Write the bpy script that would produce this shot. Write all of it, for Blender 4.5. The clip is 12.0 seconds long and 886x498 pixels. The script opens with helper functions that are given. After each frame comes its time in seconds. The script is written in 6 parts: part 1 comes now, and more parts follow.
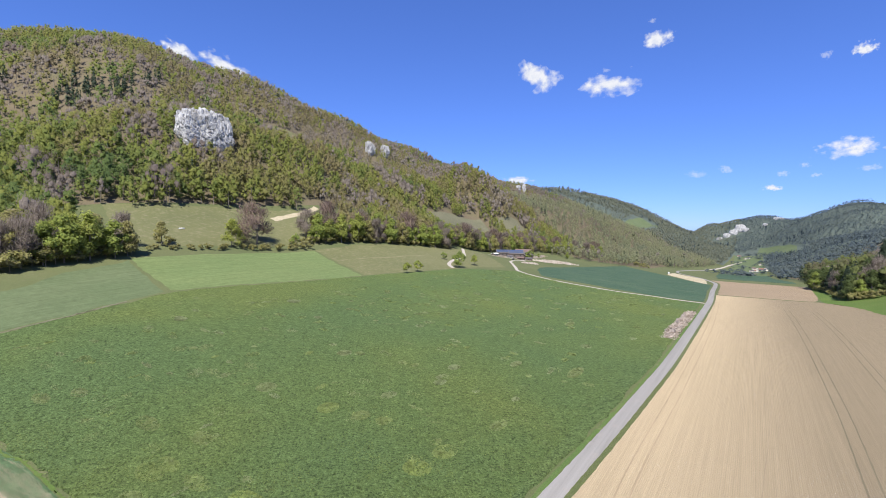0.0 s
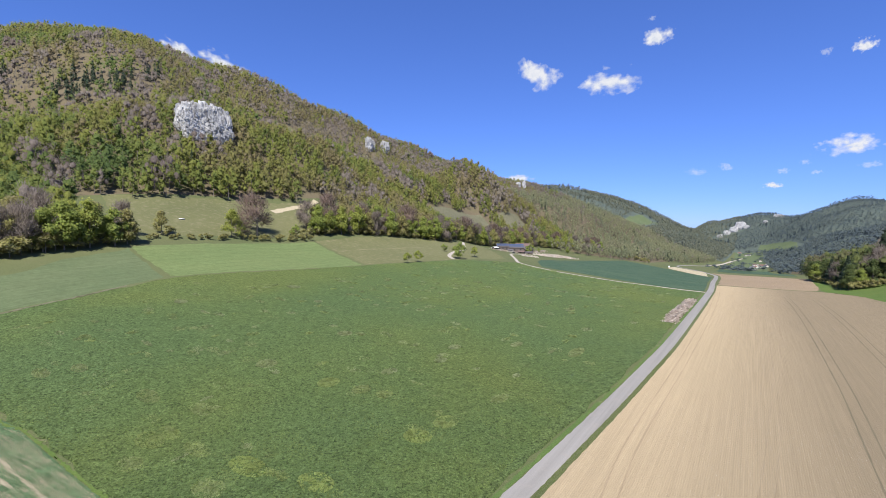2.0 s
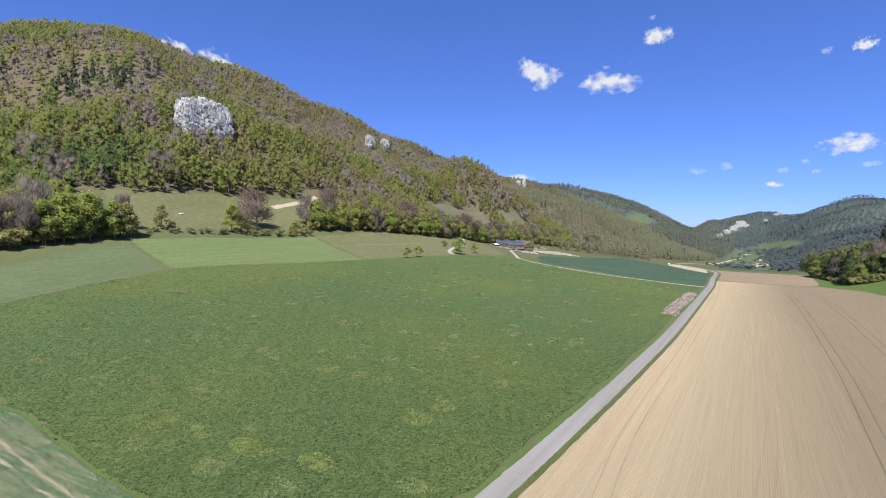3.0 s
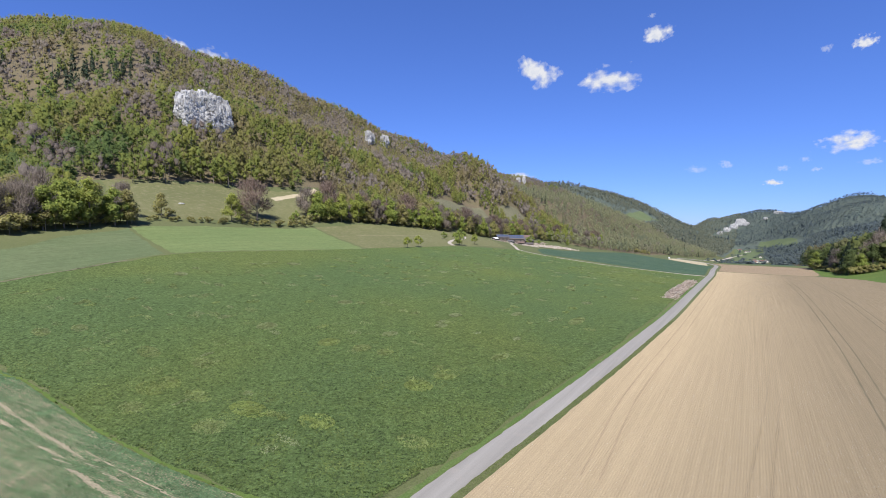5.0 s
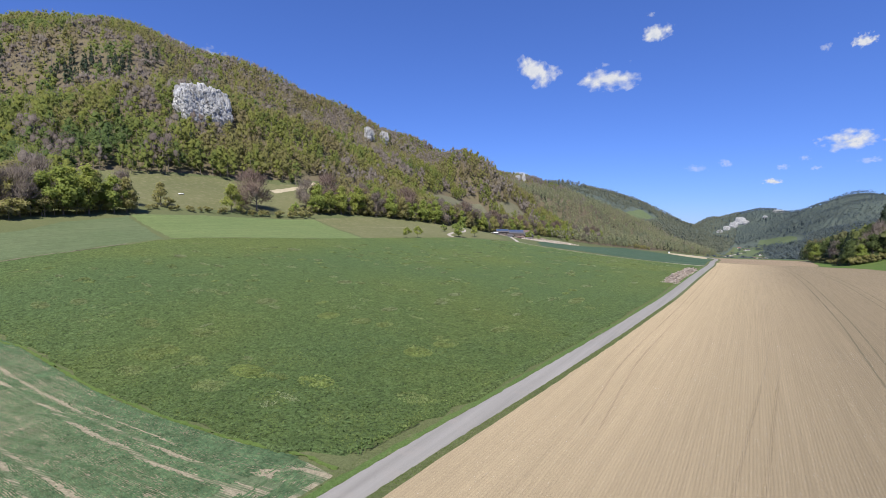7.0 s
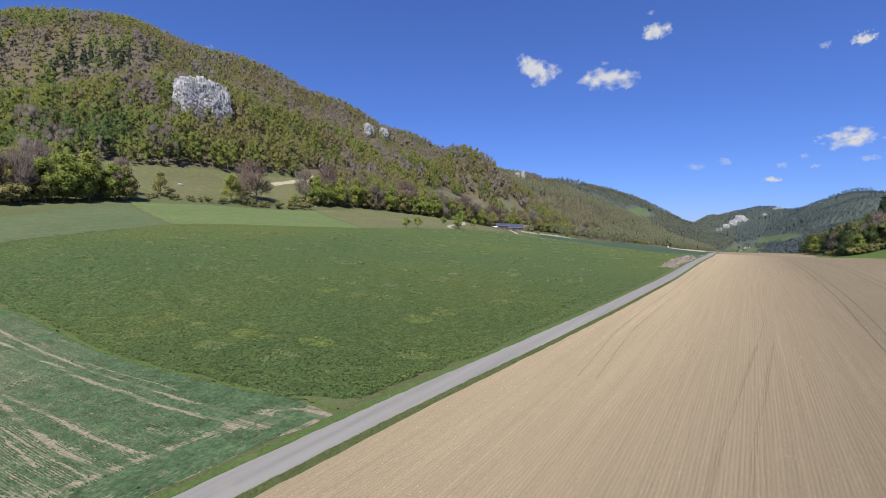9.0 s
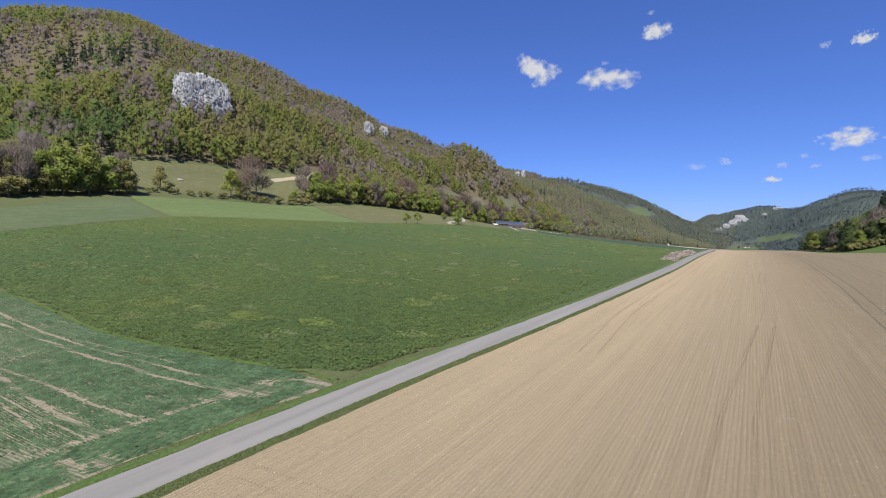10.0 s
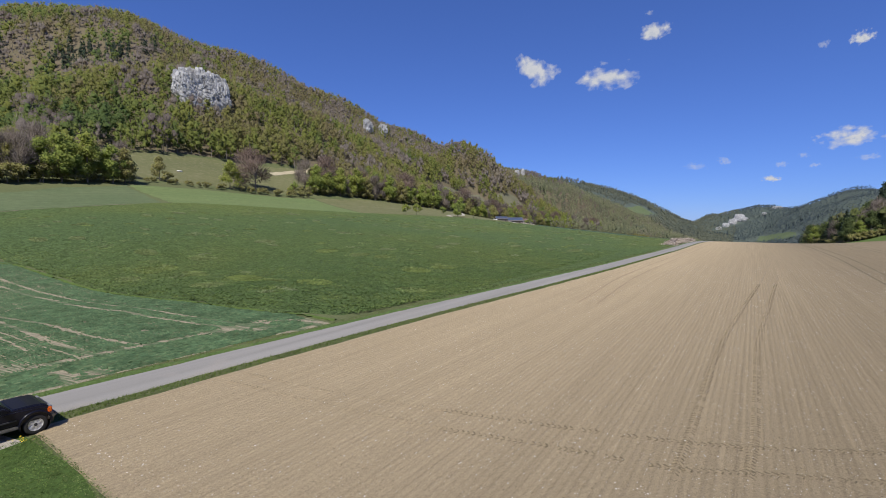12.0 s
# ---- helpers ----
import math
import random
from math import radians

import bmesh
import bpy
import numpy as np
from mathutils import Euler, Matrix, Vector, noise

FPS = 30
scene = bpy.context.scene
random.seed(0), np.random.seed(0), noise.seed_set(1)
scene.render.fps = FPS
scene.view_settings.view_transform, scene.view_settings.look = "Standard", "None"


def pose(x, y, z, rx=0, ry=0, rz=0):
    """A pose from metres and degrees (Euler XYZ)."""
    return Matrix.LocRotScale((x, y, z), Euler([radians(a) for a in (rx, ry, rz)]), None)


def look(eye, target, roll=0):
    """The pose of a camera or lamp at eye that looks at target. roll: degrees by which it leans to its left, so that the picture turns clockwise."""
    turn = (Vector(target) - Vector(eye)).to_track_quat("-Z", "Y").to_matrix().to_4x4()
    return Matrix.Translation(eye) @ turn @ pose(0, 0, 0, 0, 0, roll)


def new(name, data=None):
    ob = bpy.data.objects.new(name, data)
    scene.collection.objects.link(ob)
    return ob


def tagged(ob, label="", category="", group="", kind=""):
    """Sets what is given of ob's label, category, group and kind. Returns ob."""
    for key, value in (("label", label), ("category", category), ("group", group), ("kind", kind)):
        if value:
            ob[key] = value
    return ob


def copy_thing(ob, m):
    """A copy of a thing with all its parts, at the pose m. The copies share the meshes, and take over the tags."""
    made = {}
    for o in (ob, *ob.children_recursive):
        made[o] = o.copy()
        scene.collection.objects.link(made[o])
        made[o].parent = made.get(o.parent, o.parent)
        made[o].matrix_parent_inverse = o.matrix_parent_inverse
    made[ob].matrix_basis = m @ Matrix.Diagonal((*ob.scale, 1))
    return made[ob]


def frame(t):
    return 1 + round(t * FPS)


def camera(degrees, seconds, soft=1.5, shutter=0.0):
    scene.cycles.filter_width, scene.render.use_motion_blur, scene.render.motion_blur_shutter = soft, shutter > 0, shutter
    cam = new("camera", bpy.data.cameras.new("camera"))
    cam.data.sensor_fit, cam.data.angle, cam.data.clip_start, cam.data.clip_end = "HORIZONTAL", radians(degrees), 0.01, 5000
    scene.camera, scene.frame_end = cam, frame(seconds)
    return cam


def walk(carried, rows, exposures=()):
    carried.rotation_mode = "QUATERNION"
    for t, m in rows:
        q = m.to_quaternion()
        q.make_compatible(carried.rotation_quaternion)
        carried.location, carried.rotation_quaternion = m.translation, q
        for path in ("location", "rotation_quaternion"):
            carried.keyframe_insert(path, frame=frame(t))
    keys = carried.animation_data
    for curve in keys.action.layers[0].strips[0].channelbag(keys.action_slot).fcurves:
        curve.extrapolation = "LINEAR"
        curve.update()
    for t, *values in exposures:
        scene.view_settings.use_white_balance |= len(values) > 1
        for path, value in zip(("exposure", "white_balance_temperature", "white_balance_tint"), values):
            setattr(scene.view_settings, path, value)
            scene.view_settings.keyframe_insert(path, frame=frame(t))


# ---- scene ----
cam = camera(89.0, 12.0, soft=0.9)
PATH = [
    (0, (-0.024, 1.056, 37.281), (-0.031, 3.053, 37.163), 0.8),
    (0.5, (0.012, 1.004, 36.257), (0.005, 3.001, 36.135), 0.7),
    (1, (0.083, 1.035, 35.041), (0.075, 3.032, 34.918), 0.7),
    (1.5, (0.079, 1.03, 33.866), (0.07, 3.026, 33.744), 0.7),
    (2, (0.05, 0.973, 32.623), (0.042, 2.969, 32.501), 0.6),
    (2.5, (0.089, 0.968, 31.488), (0.081, 2.965, 31.365), 0.6),
    (3, (0.073, 0.858, 30.182), (0.065, 2.854, 30.058), 0.6),
    (5, (0.056, 0.618, 25.313), (0.048, 2.614, 25.186), 0.5),
    (5.5, (0.123, 0.574, 24.085), (0.115, 2.57, 23.958), 0.4),
    (6, (0.163, 0.504, 22.829), (0.155, 2.5, 22.701), 0.3),
    (6.5, (0.134, 0.442, 21.709), (0.126, 2.438, 21.581), 0.4),
    (7, (0.144, 0.376, 20.381), (0.137, 2.372, 20.254), 0.4),
    (9, (0.306, -0.428, 15.784), (0.3, 1.568, 15.654), 0.3),
    (9.5, (0.311, -0.43, 14.583), (0.305, 1.566, 14.454), 0.3),
    (10, (0.295, -0.396, 13.277), (0.289, 1.6, 13.148), 0.3),
    (10.5, (0.34, -0.458, 12.086), (0.334, 1.538, 11.957), 0.3),
    (11, (0.344, -0.471, 10.751), (0.337, 1.525, 10.623), 0.2),
    (11.5, (0.354, -0.416, 9.442), (0.348, 1.581, 9.317), 0.2),
    (12, (0.413, -0.385, 8.183), (0.408, 1.611, 8.059), 0.1),
]
walk(cam, [(t, look(e, a, r)) for t, e, a, r in PATH], [(0, 0.65), (2, 0.56), (5, 0.5), (6, 0.44), (7, 0.41), (9, 0.23), (10.2, 0.24), (12, 0.07)])

# ---- world, sun ----
SUN_AZ, SUN_EL = 190.0, 54.0  # compass bearing of the sun from +y towards +x, and its height
world = bpy.data.worlds.new("sky")
world.use_nodes = True
scene.world = world
wn = world.node_tree
sky = wn.nodes.new("ShaderNodeTexSky")
sky.sky_type, sky.sun_disc = "NISHITA", False
sky.sun_elevation, sky.sun_rotation = radians(SUN_EL), radians(SUN_AZ)
sky.altitude, sky.air_density, sky.dust_density, sky.ozone_density = 1500, 1.0, 0.0, 6.0
wn.nodes["Background"].inputs["Strength"].default_value = 0.088
soften = wn.nodes.new("ShaderNodeGamma")
soften.inputs["Gamma"].default_value = 0.75
deepen = wn.nodes.new("ShaderNodeMixRGB")
deepen.blend_type = "MULTIPLY"
deepen.inputs["Fac"].default_value = 1.0
deepen.inputs["Color2"].default_value = (0.745, 1.05, 2.0, 1)
wn.links.new(sky.outputs["Color"], soften.inputs["Color"])
wn.links.new(soften.outputs["Color"], deepen.inputs["Color1"])
wn.links.new(deepen.outputs["Color"], wn.nodes["Background"].inputs["Color"])
sun_data = bpy.data.lights.new("sun", "SUN")
sun_data.energy, sun_data.angle, sun_data.color = 5.0, radians(0.5), (1.0, 0.95, 0.87)
sun = new("sun", sun_data)
az, el = radians(SUN_AZ), radians(SUN_EL)
sun.matrix_world = look((0, 0, 400), Vector((0, 0, 400)) - Vector((math.sin(az) * math.cos(el), math.cos(az) * math.cos(el), math.sin(el))))

# ---- terrain: s runs along the valley road, d to its hill side ----
UX, UY, OX, OY = 0.565, 0.825, -14.1, 21.9
L_D = np.array([-900, -600, -440, -269, -171, -100, -72, -62, -30, -5, 0, 20, 55, 128, 177, 200, 250, 277, 312, 360, 516, 692, 790, 900, 1300], float)
L_Z = np.array([203, 201, 123, 92.6, 44, 13, 2.5, 1.2, 0.5, 0.0, 0, 1.0, 4.7, 13.5, 22.5, 30.5, 49, 66, 95, 115, 219, 273, 276, 250, 180], float)
F_S = np.array([-2000, -300, 0, 60, 110, 165, 209, 250, 290, 307, 350, 410, 490, 625, 760, 1000, 1500, 3000, 5000], float)
F_Z = np.array([25, 3, 0, 0.15, 0.4, 0.45, -0.2, -1.55, -3.0, -3.8, -6.2, -9.5, -13, -24, -36, -55, -80, -105, -110], float)
K_S = np.array([-2000, 60, 150, 230, 300, 360, 410, 490, 625, 760, 1500, 5000], float)
K_K = np.array([1, 1, 0.85, 0.86, 0.84, 0.66, 0.58, 0.5, 0.6, 0.75, 0.9, 0.9], float)
H_S = np.array([-2000, -600, -100, 60, 200, 450, 840, 1260, 1420, 1700, 2300, 2900, 3300, 5000], float)
H_K = np.array([0.2, 0.2, 0.15, 0.61, 0.93, 0.94, 0.75, 0.79, 0.71, 0.88, 1.02, 0.02, -0.09, 0.1], float)

SPUR, DIP = 31.0, -3.0
FAR = [(3500, 420, 400, 280, 20.0), (3200, 38, 400, 213, 117.0), (3000, -79, 400, 168, 104.0), (2600, -399, 450, 242, 185.0)]


def smooth_interp(x, xs, ys):
    """Monotone cubic interpolation through a profile."""
    h = np.diff(xs)
    g = np.diff(ys) / h
    m = np.zeros_like(ys)
    same = g[:-1] * g[1:] > 0
    m[1:-1][same] = 2 * g[:-1][same] * g[1:][same] / (g[:-1][same] + g[1:][same])
    m[0], m[-1] = g[0], g[-1]
    x = np.clip(x, xs[0], xs[-1])
    i = np.clip(np.searchsorted(xs, x) - 1, 0, len(xs) - 2)
    t = (x - xs[i]) / h[i]
    return (ys[i] * (1 + 2 * t) * (1 - t) ** 2 + m[i] * h[i] * t * (1 - t) ** 2
            + ys[i + 1] * t * t * (3 - 2 * t) + m[i + 1] * h[i] * t * t * (t - 1))


def bump(s, d, s0, d0, rs, rd, height):
    return height * np.exp(-((s - s0) / rs) ** 2 - ((d - d0) / rd) ** 2)


def height_sd(s, d):
    s, d = np.asarray(s, float), np.asarray(d, float)
    # the valley narrows behind the farm
    narrow = np.interp(s, [480, 700, 1000], [0, 55, 95]) * np.clip((d - 30) / 50, 0, 1) * np.clip((700 - d) / 400, 0, 1)
    side = smooth_interp(d + narrow, L_D, L_Z)
    far = smooth_interp(s, H_S, H_K)
    blend = np.clip((d - 180) / 200, 0, 1)
    near = smooth_interp(s, K_S, K_K)
    low = np.clip((260 - d) / 70, 0, 1) * np.clip(d / 10, 0, 1)
    right = np.clip((-d - 80) / 200, 0, 1) * np.clip((s - 1200) / 1500, 0, 1)
    z = side * (1 + blend * (far - 1)) * (1 + low * (near - 1)) * (1 - 0.6 * right) + smooth_interp(s, F_S, F_Z)
    # gullies and spurs of the hillside
    rough = np.clip((np.abs(d - 60) - 140) / 120, 0, 1)
    z = z + rough * (5 * np.sin(s / 47 + d / 90) + 4 * np.sin(s / 23 - d / 61 + 1) + 9 * np.sin(s / 131 + 0.6))
    # the road's low bank
    z = z + bump(s, d, 20, 0, 60, 7, 0.15)
    # the hollow in the young wheat
    z = z + bump(s, d, -12, 46, 46, 24, DIP)
    # the tilled field sags towards its far end
    z = z + bump(s, d, 265, -45, 110, 30, -1.1)
    # the slope falls away to the near side
    z = z - np.interp(s, [-60, 0, 8, 15, 25, 42, 60], [4.6, 4.1, 3.4, 2.8, 1.7, 0.75, 0]) * np.interp(d, [20, 42, 50, 60, 70, 130, 200], [0, 0.3, 0.42, 0.72, 1, 1, 0.3])
    # the wooded spur above the farm
    z = z + bump(s, d, 556, 330, 46, 62, SPUR)
    # hills that close the valley far off
    for s0, d0, rs, rd, top in FAR:
        z = z + bump(s, d, s0, d0, rs, rd, top)
    return z


def to_sd(x, y):
    return (x - OX) * UX + (y - OY) * UY, -(x - OX) * UY + (y - OY) * UX


def to_xy(s, d):
    return OX + s * UX - d * UY, OY + s * UY + d * UX


def slope_normal(s, d):
    """The terrain's normals in the world, at points in the plan."""
    e = 0.5
    hs = (height_sd(s + e, d) - height_sd(s - e, d)) / (2 * e)
    hd = (height_sd(s, d + e) - height_sd(s, d - e)) / (2 * e)
    n = np.stack([-(hs * UX - hd * UY), -(hs * UY + hd * UX), np.ones_like(hs)], -1)
    return n / np.linalg.norm(n, axis=-1, keepdims=True)


def place(s, d, lift=0.0):
    x, y = to_xy(s, d)
    return float(x), float(y), float(height_sd(s, d)) + lift

# ---- materials ----
ROAD_TURN = math.atan2(UY, UX)


class Shade:
    """A small builder for node materials in world or object coordinates."""

    def __init__(self, name, rough=0.9, spec=0.2, metal=0.0):
        self.mat = bpy.data.materials.new(name)
        self.mat.use_nodes = True
        self.tree = self.mat.node_tree
        self.bsdf = self.tree.nodes["Principled BSDF"]
        self.bsdf.inputs["Roughness"].default_value = rough
        self.bsdf.inputs["Specular IOR Level"].default_value = spec
        self.bsdf.inputs["Metallic"].default_value = metal
        self.coord = self.add("ShaderNodeTexCoord").outputs["Object"]

    def add(self, kind, **values):
        node = self.tree.nodes.new(kind)
        for key, value in values.items():
            if key in node.inputs:
                self.put(node.inputs[key], value)
        return node

    def put(self, socket, value):
        if isinstance(value, bpy.types.NodeSocket):
            self.tree.links.new(value, socket)
        elif isinstance(value, tuple) and len(value) == 3 and socket.type == "RGBA":
            socket.default_value = (*value, 1)
        else:
            socket.default_value = value

    def turned(self, scale=(1, 1, 1), turn=ROAD_TURN):
        node = self.add("ShaderNodeMapping", Vector=self.coord)
        node.vector_type = "TEXTURE"
        node.inputs["Rotation"].default_value = (0, 0, turn)
        node.inputs["Location"].default_value = (OX, OY, 0)
        node.inputs["Scale"].default_value = (1 / scale[0], 1 / scale[1], 1 / scale[2])
        return node.outputs["Vector"]

    def noise(self, scale, detail=4, rough=0.55, vector=None, distort=0.0):
        return self.add("ShaderNodeTexNoise", Vector=vector or self.coord, Scale=scale, Detail=detail, Roughness=rough, Distortion=distort).outputs["Fac"]

    def ramp(self, fac, *stops):
        node = self.add("ShaderNodeValToRGB", Fac=fac)
        ramp = node.color_ramp
        while len(ramp.elements) < len(stops):
            ramp.elements.new(0.5)
        for element, (at, colour) in zip(ramp.elements, stops):
            element.position = at
            element.color = (*colour, 1) if isinstance(colour, tuple) else (colour, colour, colour, 1)
        return node.outputs["Color"]

    def mix(self, fac, a, b, blend="MIX"):
        node = self.add("ShaderNodeMixRGB", Fac=fac, Color1=a, Color2=b)
        node.blend_type = blend
        return node.outputs["Color"]

    def math(self, op, a, b=0.0, c=0.0):
        node = self.add("ShaderNodeMath")
        node.operation = op
        for socket, value in zip(node.inputs, (a, b, c)):
            self.put(socket, value)
        return node.outputs["Value"]

    def wave(self, scale, distort, vector, detail=2, dscale=1.0):
        node = self.add("ShaderNodeTexWave", Vector=vector, Scale=scale, Distortion=distort, Detail=detail)
        node.bands_direction = "Y"
        node.inputs["Detail Scale"].default_value = dscale
        return node.outputs["Fac"]

    def done(self, colour, height=None, strength=0.5, distance=0.05):
        self.put(self.bsdf.inputs["Base Color"], colour)
        if height is not None:
            b = self.add("ShaderNodeBump", Height=height, Strength=strength, Distance=distance)
            self.put(self.bsdf.inputs["Normal"], b.outputs["Normal"])
        return self.mat


def plain(name, colour, rough=0.6, metal=0.0, spec=0.4, vary=0.25, scale=6.0):
    s = Shade(name, rough, spec, metal)
    dark = tuple(c * (1 - vary) for c in colour)
    light = tuple(min(1, c * (1 + vary)) for c in colour)
    n = s.noise(scale, 5)
    return s.done(s.ramp(n, (0.3, dark), (0.7, light)), n, 0.15, 0.02)


def grass_mat(name, a, b, c, dry, dry_amount=0.45):
    s = Shade(name, 0.95, 0.1)
    big, mid, fine = s.noise(0.035, 4), s.noise(0.45, 5, 0.65), s.noise(5.0, 5, 0.7)
    col = s.ramp(big, (0.32, a), (0.5, b), (0.68, c))
    col = s.mix(s.ramp(mid, (dry_amount + 0.08, 0.0), (dry_amount + 0.25, 0.85)), col, dry)
    col = s.mix(1.0, col, s.ramp(fine, (0.25, 0.55), (0.75, 1.3)), "MULTIPLY")
    return s.done(col, s.math("ADD", fine, mid), 0.7, 0.12)


def lucerne_mat():
    """Dense low lucerne: leafy humps, the shade between them put into the colour, slightly yellower in wide areas."""
    s = Shade("lucerne", 0.95, 0.1)
    big, patch = s.noise(0.016, 3), s.noise(0.2, 7, 0.7, s.turned((0.75, 1.25, 1), radians(4)), 0.2)
    clump, fine, hump = s.noise(1.1, 4, 0.65), s.noise(6.0, 3, 0.75), s.noise(2.7, 3, 0.6)
    col = s.ramp(big, (0.38, (0.1, 0.15, 0.055)), (0.5, (0.109, 0.156, 0.053)), (0.62, (0.131, 0.169, 0.052)))
    col = s.mix(s.ramp(patch, (0.60, 0.0), (0.68, 0.55)), col, (0.17, 0.195, 0.08))
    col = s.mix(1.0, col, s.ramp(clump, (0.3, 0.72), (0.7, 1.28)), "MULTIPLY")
    # shade of the hollows multiplied in, along with the bump height
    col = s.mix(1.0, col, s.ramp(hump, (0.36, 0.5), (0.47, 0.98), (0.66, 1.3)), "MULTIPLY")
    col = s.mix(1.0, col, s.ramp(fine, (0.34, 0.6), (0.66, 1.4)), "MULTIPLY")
    return s.done(col, s.math("ADD", s.math("MULTIPLY", hump, 1.5), fine), 1.0, 0.3)


def cereal_mat(name, green, light, soil, gap=0.62, rows=0.9):
    s = Shade(name, 0.95, 0.1)
    v = s.turned()
    streak = s.noise(0.5, 5, 0.6, s.turned((0.16, 2.2, 1), ROAD_TURN + radians(102)))
    big, fine = s.noise(0.05, 4), s.noise(4.0, 4, 0.7)
    w = s.wave(rows * 1.6, 1.2, s.turned((1, 1, 1), ROAD_TURN + radians(102)))
    col = s.mix(s.ramp(big, (0.35, 0.0), (0.65, 1.0)), green, light)
    col = s.mix(s.ramp(s.math("ADD", streak, s.math("MULTIPLY", w, 0.06)), (gap, 0.0), (gap + 0.09, 0.9)), col, soil)
    col = s.mix(1.0, col, s.ramp(fine, (0.28, 0.6), (0.72, 1.35)), "MULTIPLY")
    if rows > 1:  # uneven drill rows with soil between
        lines = s.noise(2.6, 3, 0.55, s.turned((0.02, 1, 1), ROAD_TURN + radians(104)))
        col = s.mix(s.ramp(lines, (0.51, 0.0), (0.63, 0.46)), col, soil)
    speck = s.noise(11.0, 2, 0.6)
    col = s.mix(s.ramp(s.math("ADD", speck, s.math("MULTIPLY", w, -0.14)), (0.56, 0.0), (0.68, 0.38)), col, soil)
    return s.done(col, s.math("ADD", fine, s.math("MULTIPLY", w, 0.15)), 0.5, 0.08)


def ley_mat(name, green, light):
    """Grass ley with faint wheel lines along the field."""
    s = Shade(name, 0.95, 0.1)
    big, mid, fine = s.noise(0.05, 4), s.noise(0.6, 5, 0.65), s.noise(5.0, 4, 0.7)
    lines = s.wave(0.062, 1.5, s.turned((0.3, 1, 1), ROAD_TURN + radians(4)), 3, 1.0)
    thin = s.noise(1.6, 3, 0.5, s.turned((0.03, 1, 1), ROAD_TURN + radians(4)))
    col = s.mix(s.ramp(big, (0.35, 0.0), (0.65, 1.0)), green, light)
    col = s.mix(1.0, col, s.ramp(lines, (0.0, 0.9), (0.05, 1.0)), "MULTIPLY")
    col = s.mix(1.0, col, s.ramp(thin, (0.3, 0.88), (0.7, 1.08)), "MULTIPLY")
    col = s.mix(1.0, col, s.ramp(mid, (0.25, 0.85), (0.75, 1.15)), "MULTIPLY")
    col = s.mix(1.0, col, s.ramp(fine, (0.28, 0.65), (0.72, 1.3)), "MULTIPLY")
    return s.done(col, s.math("ADD", fine, mid), 0.6, 0.12)


def soil_mat(name, a, b, row_scale=0.32, strength=0.55, lines=0.12, vignette=None):
    s = Shade(name, 1.0, 0.05)
    rows = s.wave(row_scale, 1.6, s.turned((0.05, 1, 1)), 3, 2.0)
    streak = s.noise(2.6, 6, 0.7, s.turned((0.012, 1, 1)))
    big, grain, clod, crumb = s.noise(0.03, 4), s.noise(30.0, 4, 0.75), s.noise(2.6, 5, 0.65), s.noise(11.0, 4, 0.7)
    col = s.mix(s.ramp(big, (0.35, 0.0), (0.65, 1.0)), a, b)
    if vignette is not None:  # darker, greyer away from the road: lens falloff put into the colour
        across = s.add("ShaderNodeSeparateXYZ", Vector=s.turned()).outputs["Y"]
        at = s.math("ADD", s.math("MULTIPLY", across, -1 / 60), s.math("MULTIPLY", big, 0.15))
        col = s.mix(s.ramp(at, (0.28, 0.0), (0.72, 1.0)), col, vignette)
    col = s.mix(1.0, col, s.ramp(streak, (0.34, 0.91), (0.66, 1.07)), "MULTIPLY")
    # furrow shade also painted into the colour, as the bump alone shows little
    col = s.mix(1.0, col, s.ramp(s.math("MULTIPLY", rows, s.math("ADD", clod, 0.35)), (0.06, 1.0 - 1.6 * lines), (0.3, 1.0), (0.8, 1.0 + lines * 0.5)), "MULTIPLY")
    col = s.mix(1.0, col, s.ramp(crumb, (0.36, 0.86), (0.5, 1.0), (0.64, 1.08)), "MULTIPLY")
    col = s.mix(1.0, col, s.ramp(grain, (0.36, 0.62), (0.49, 1.04), (0.66, 1.24)), "MULTIPLY")
    h = s.math("ADD", s.math("MULTIPLY", rows, 0.25), s.math("ADD", grain, s.math("ADD", s.math("MULTIPLY", crumb, 0.5), s.math("MULTIPLY", clod, 0.6))))
    return s.done(col, h, strength, 0.09)


def road_mat():
    s = Shade("worn_asphalt", 0.9, 0.25)
    lanes = s.noise(0.8, 4, 0.6, s.turned((0.03, 1.0, 1)))
    patch, grain = s.noise(0.35, 5, 0.6), s.noise(25, 4, 0.8)
    col = s.ramp(lanes, (0.3, (0.215, 0.204, 0.182)), (0.7, (0.29, 0.277, 0.25)))
    col = s.mix(s.ramp(patch, (0.55, 0.0), (0.7, 0.5)), col, (0.30, 0.27, 0.235))
    col = s.mix(1.0, col, s.ramp(grain, (0.25, 0.75), (0.75, 1.2)), "MULTIPLY")
    return s.done(col, grain, 0.3, 0.01)


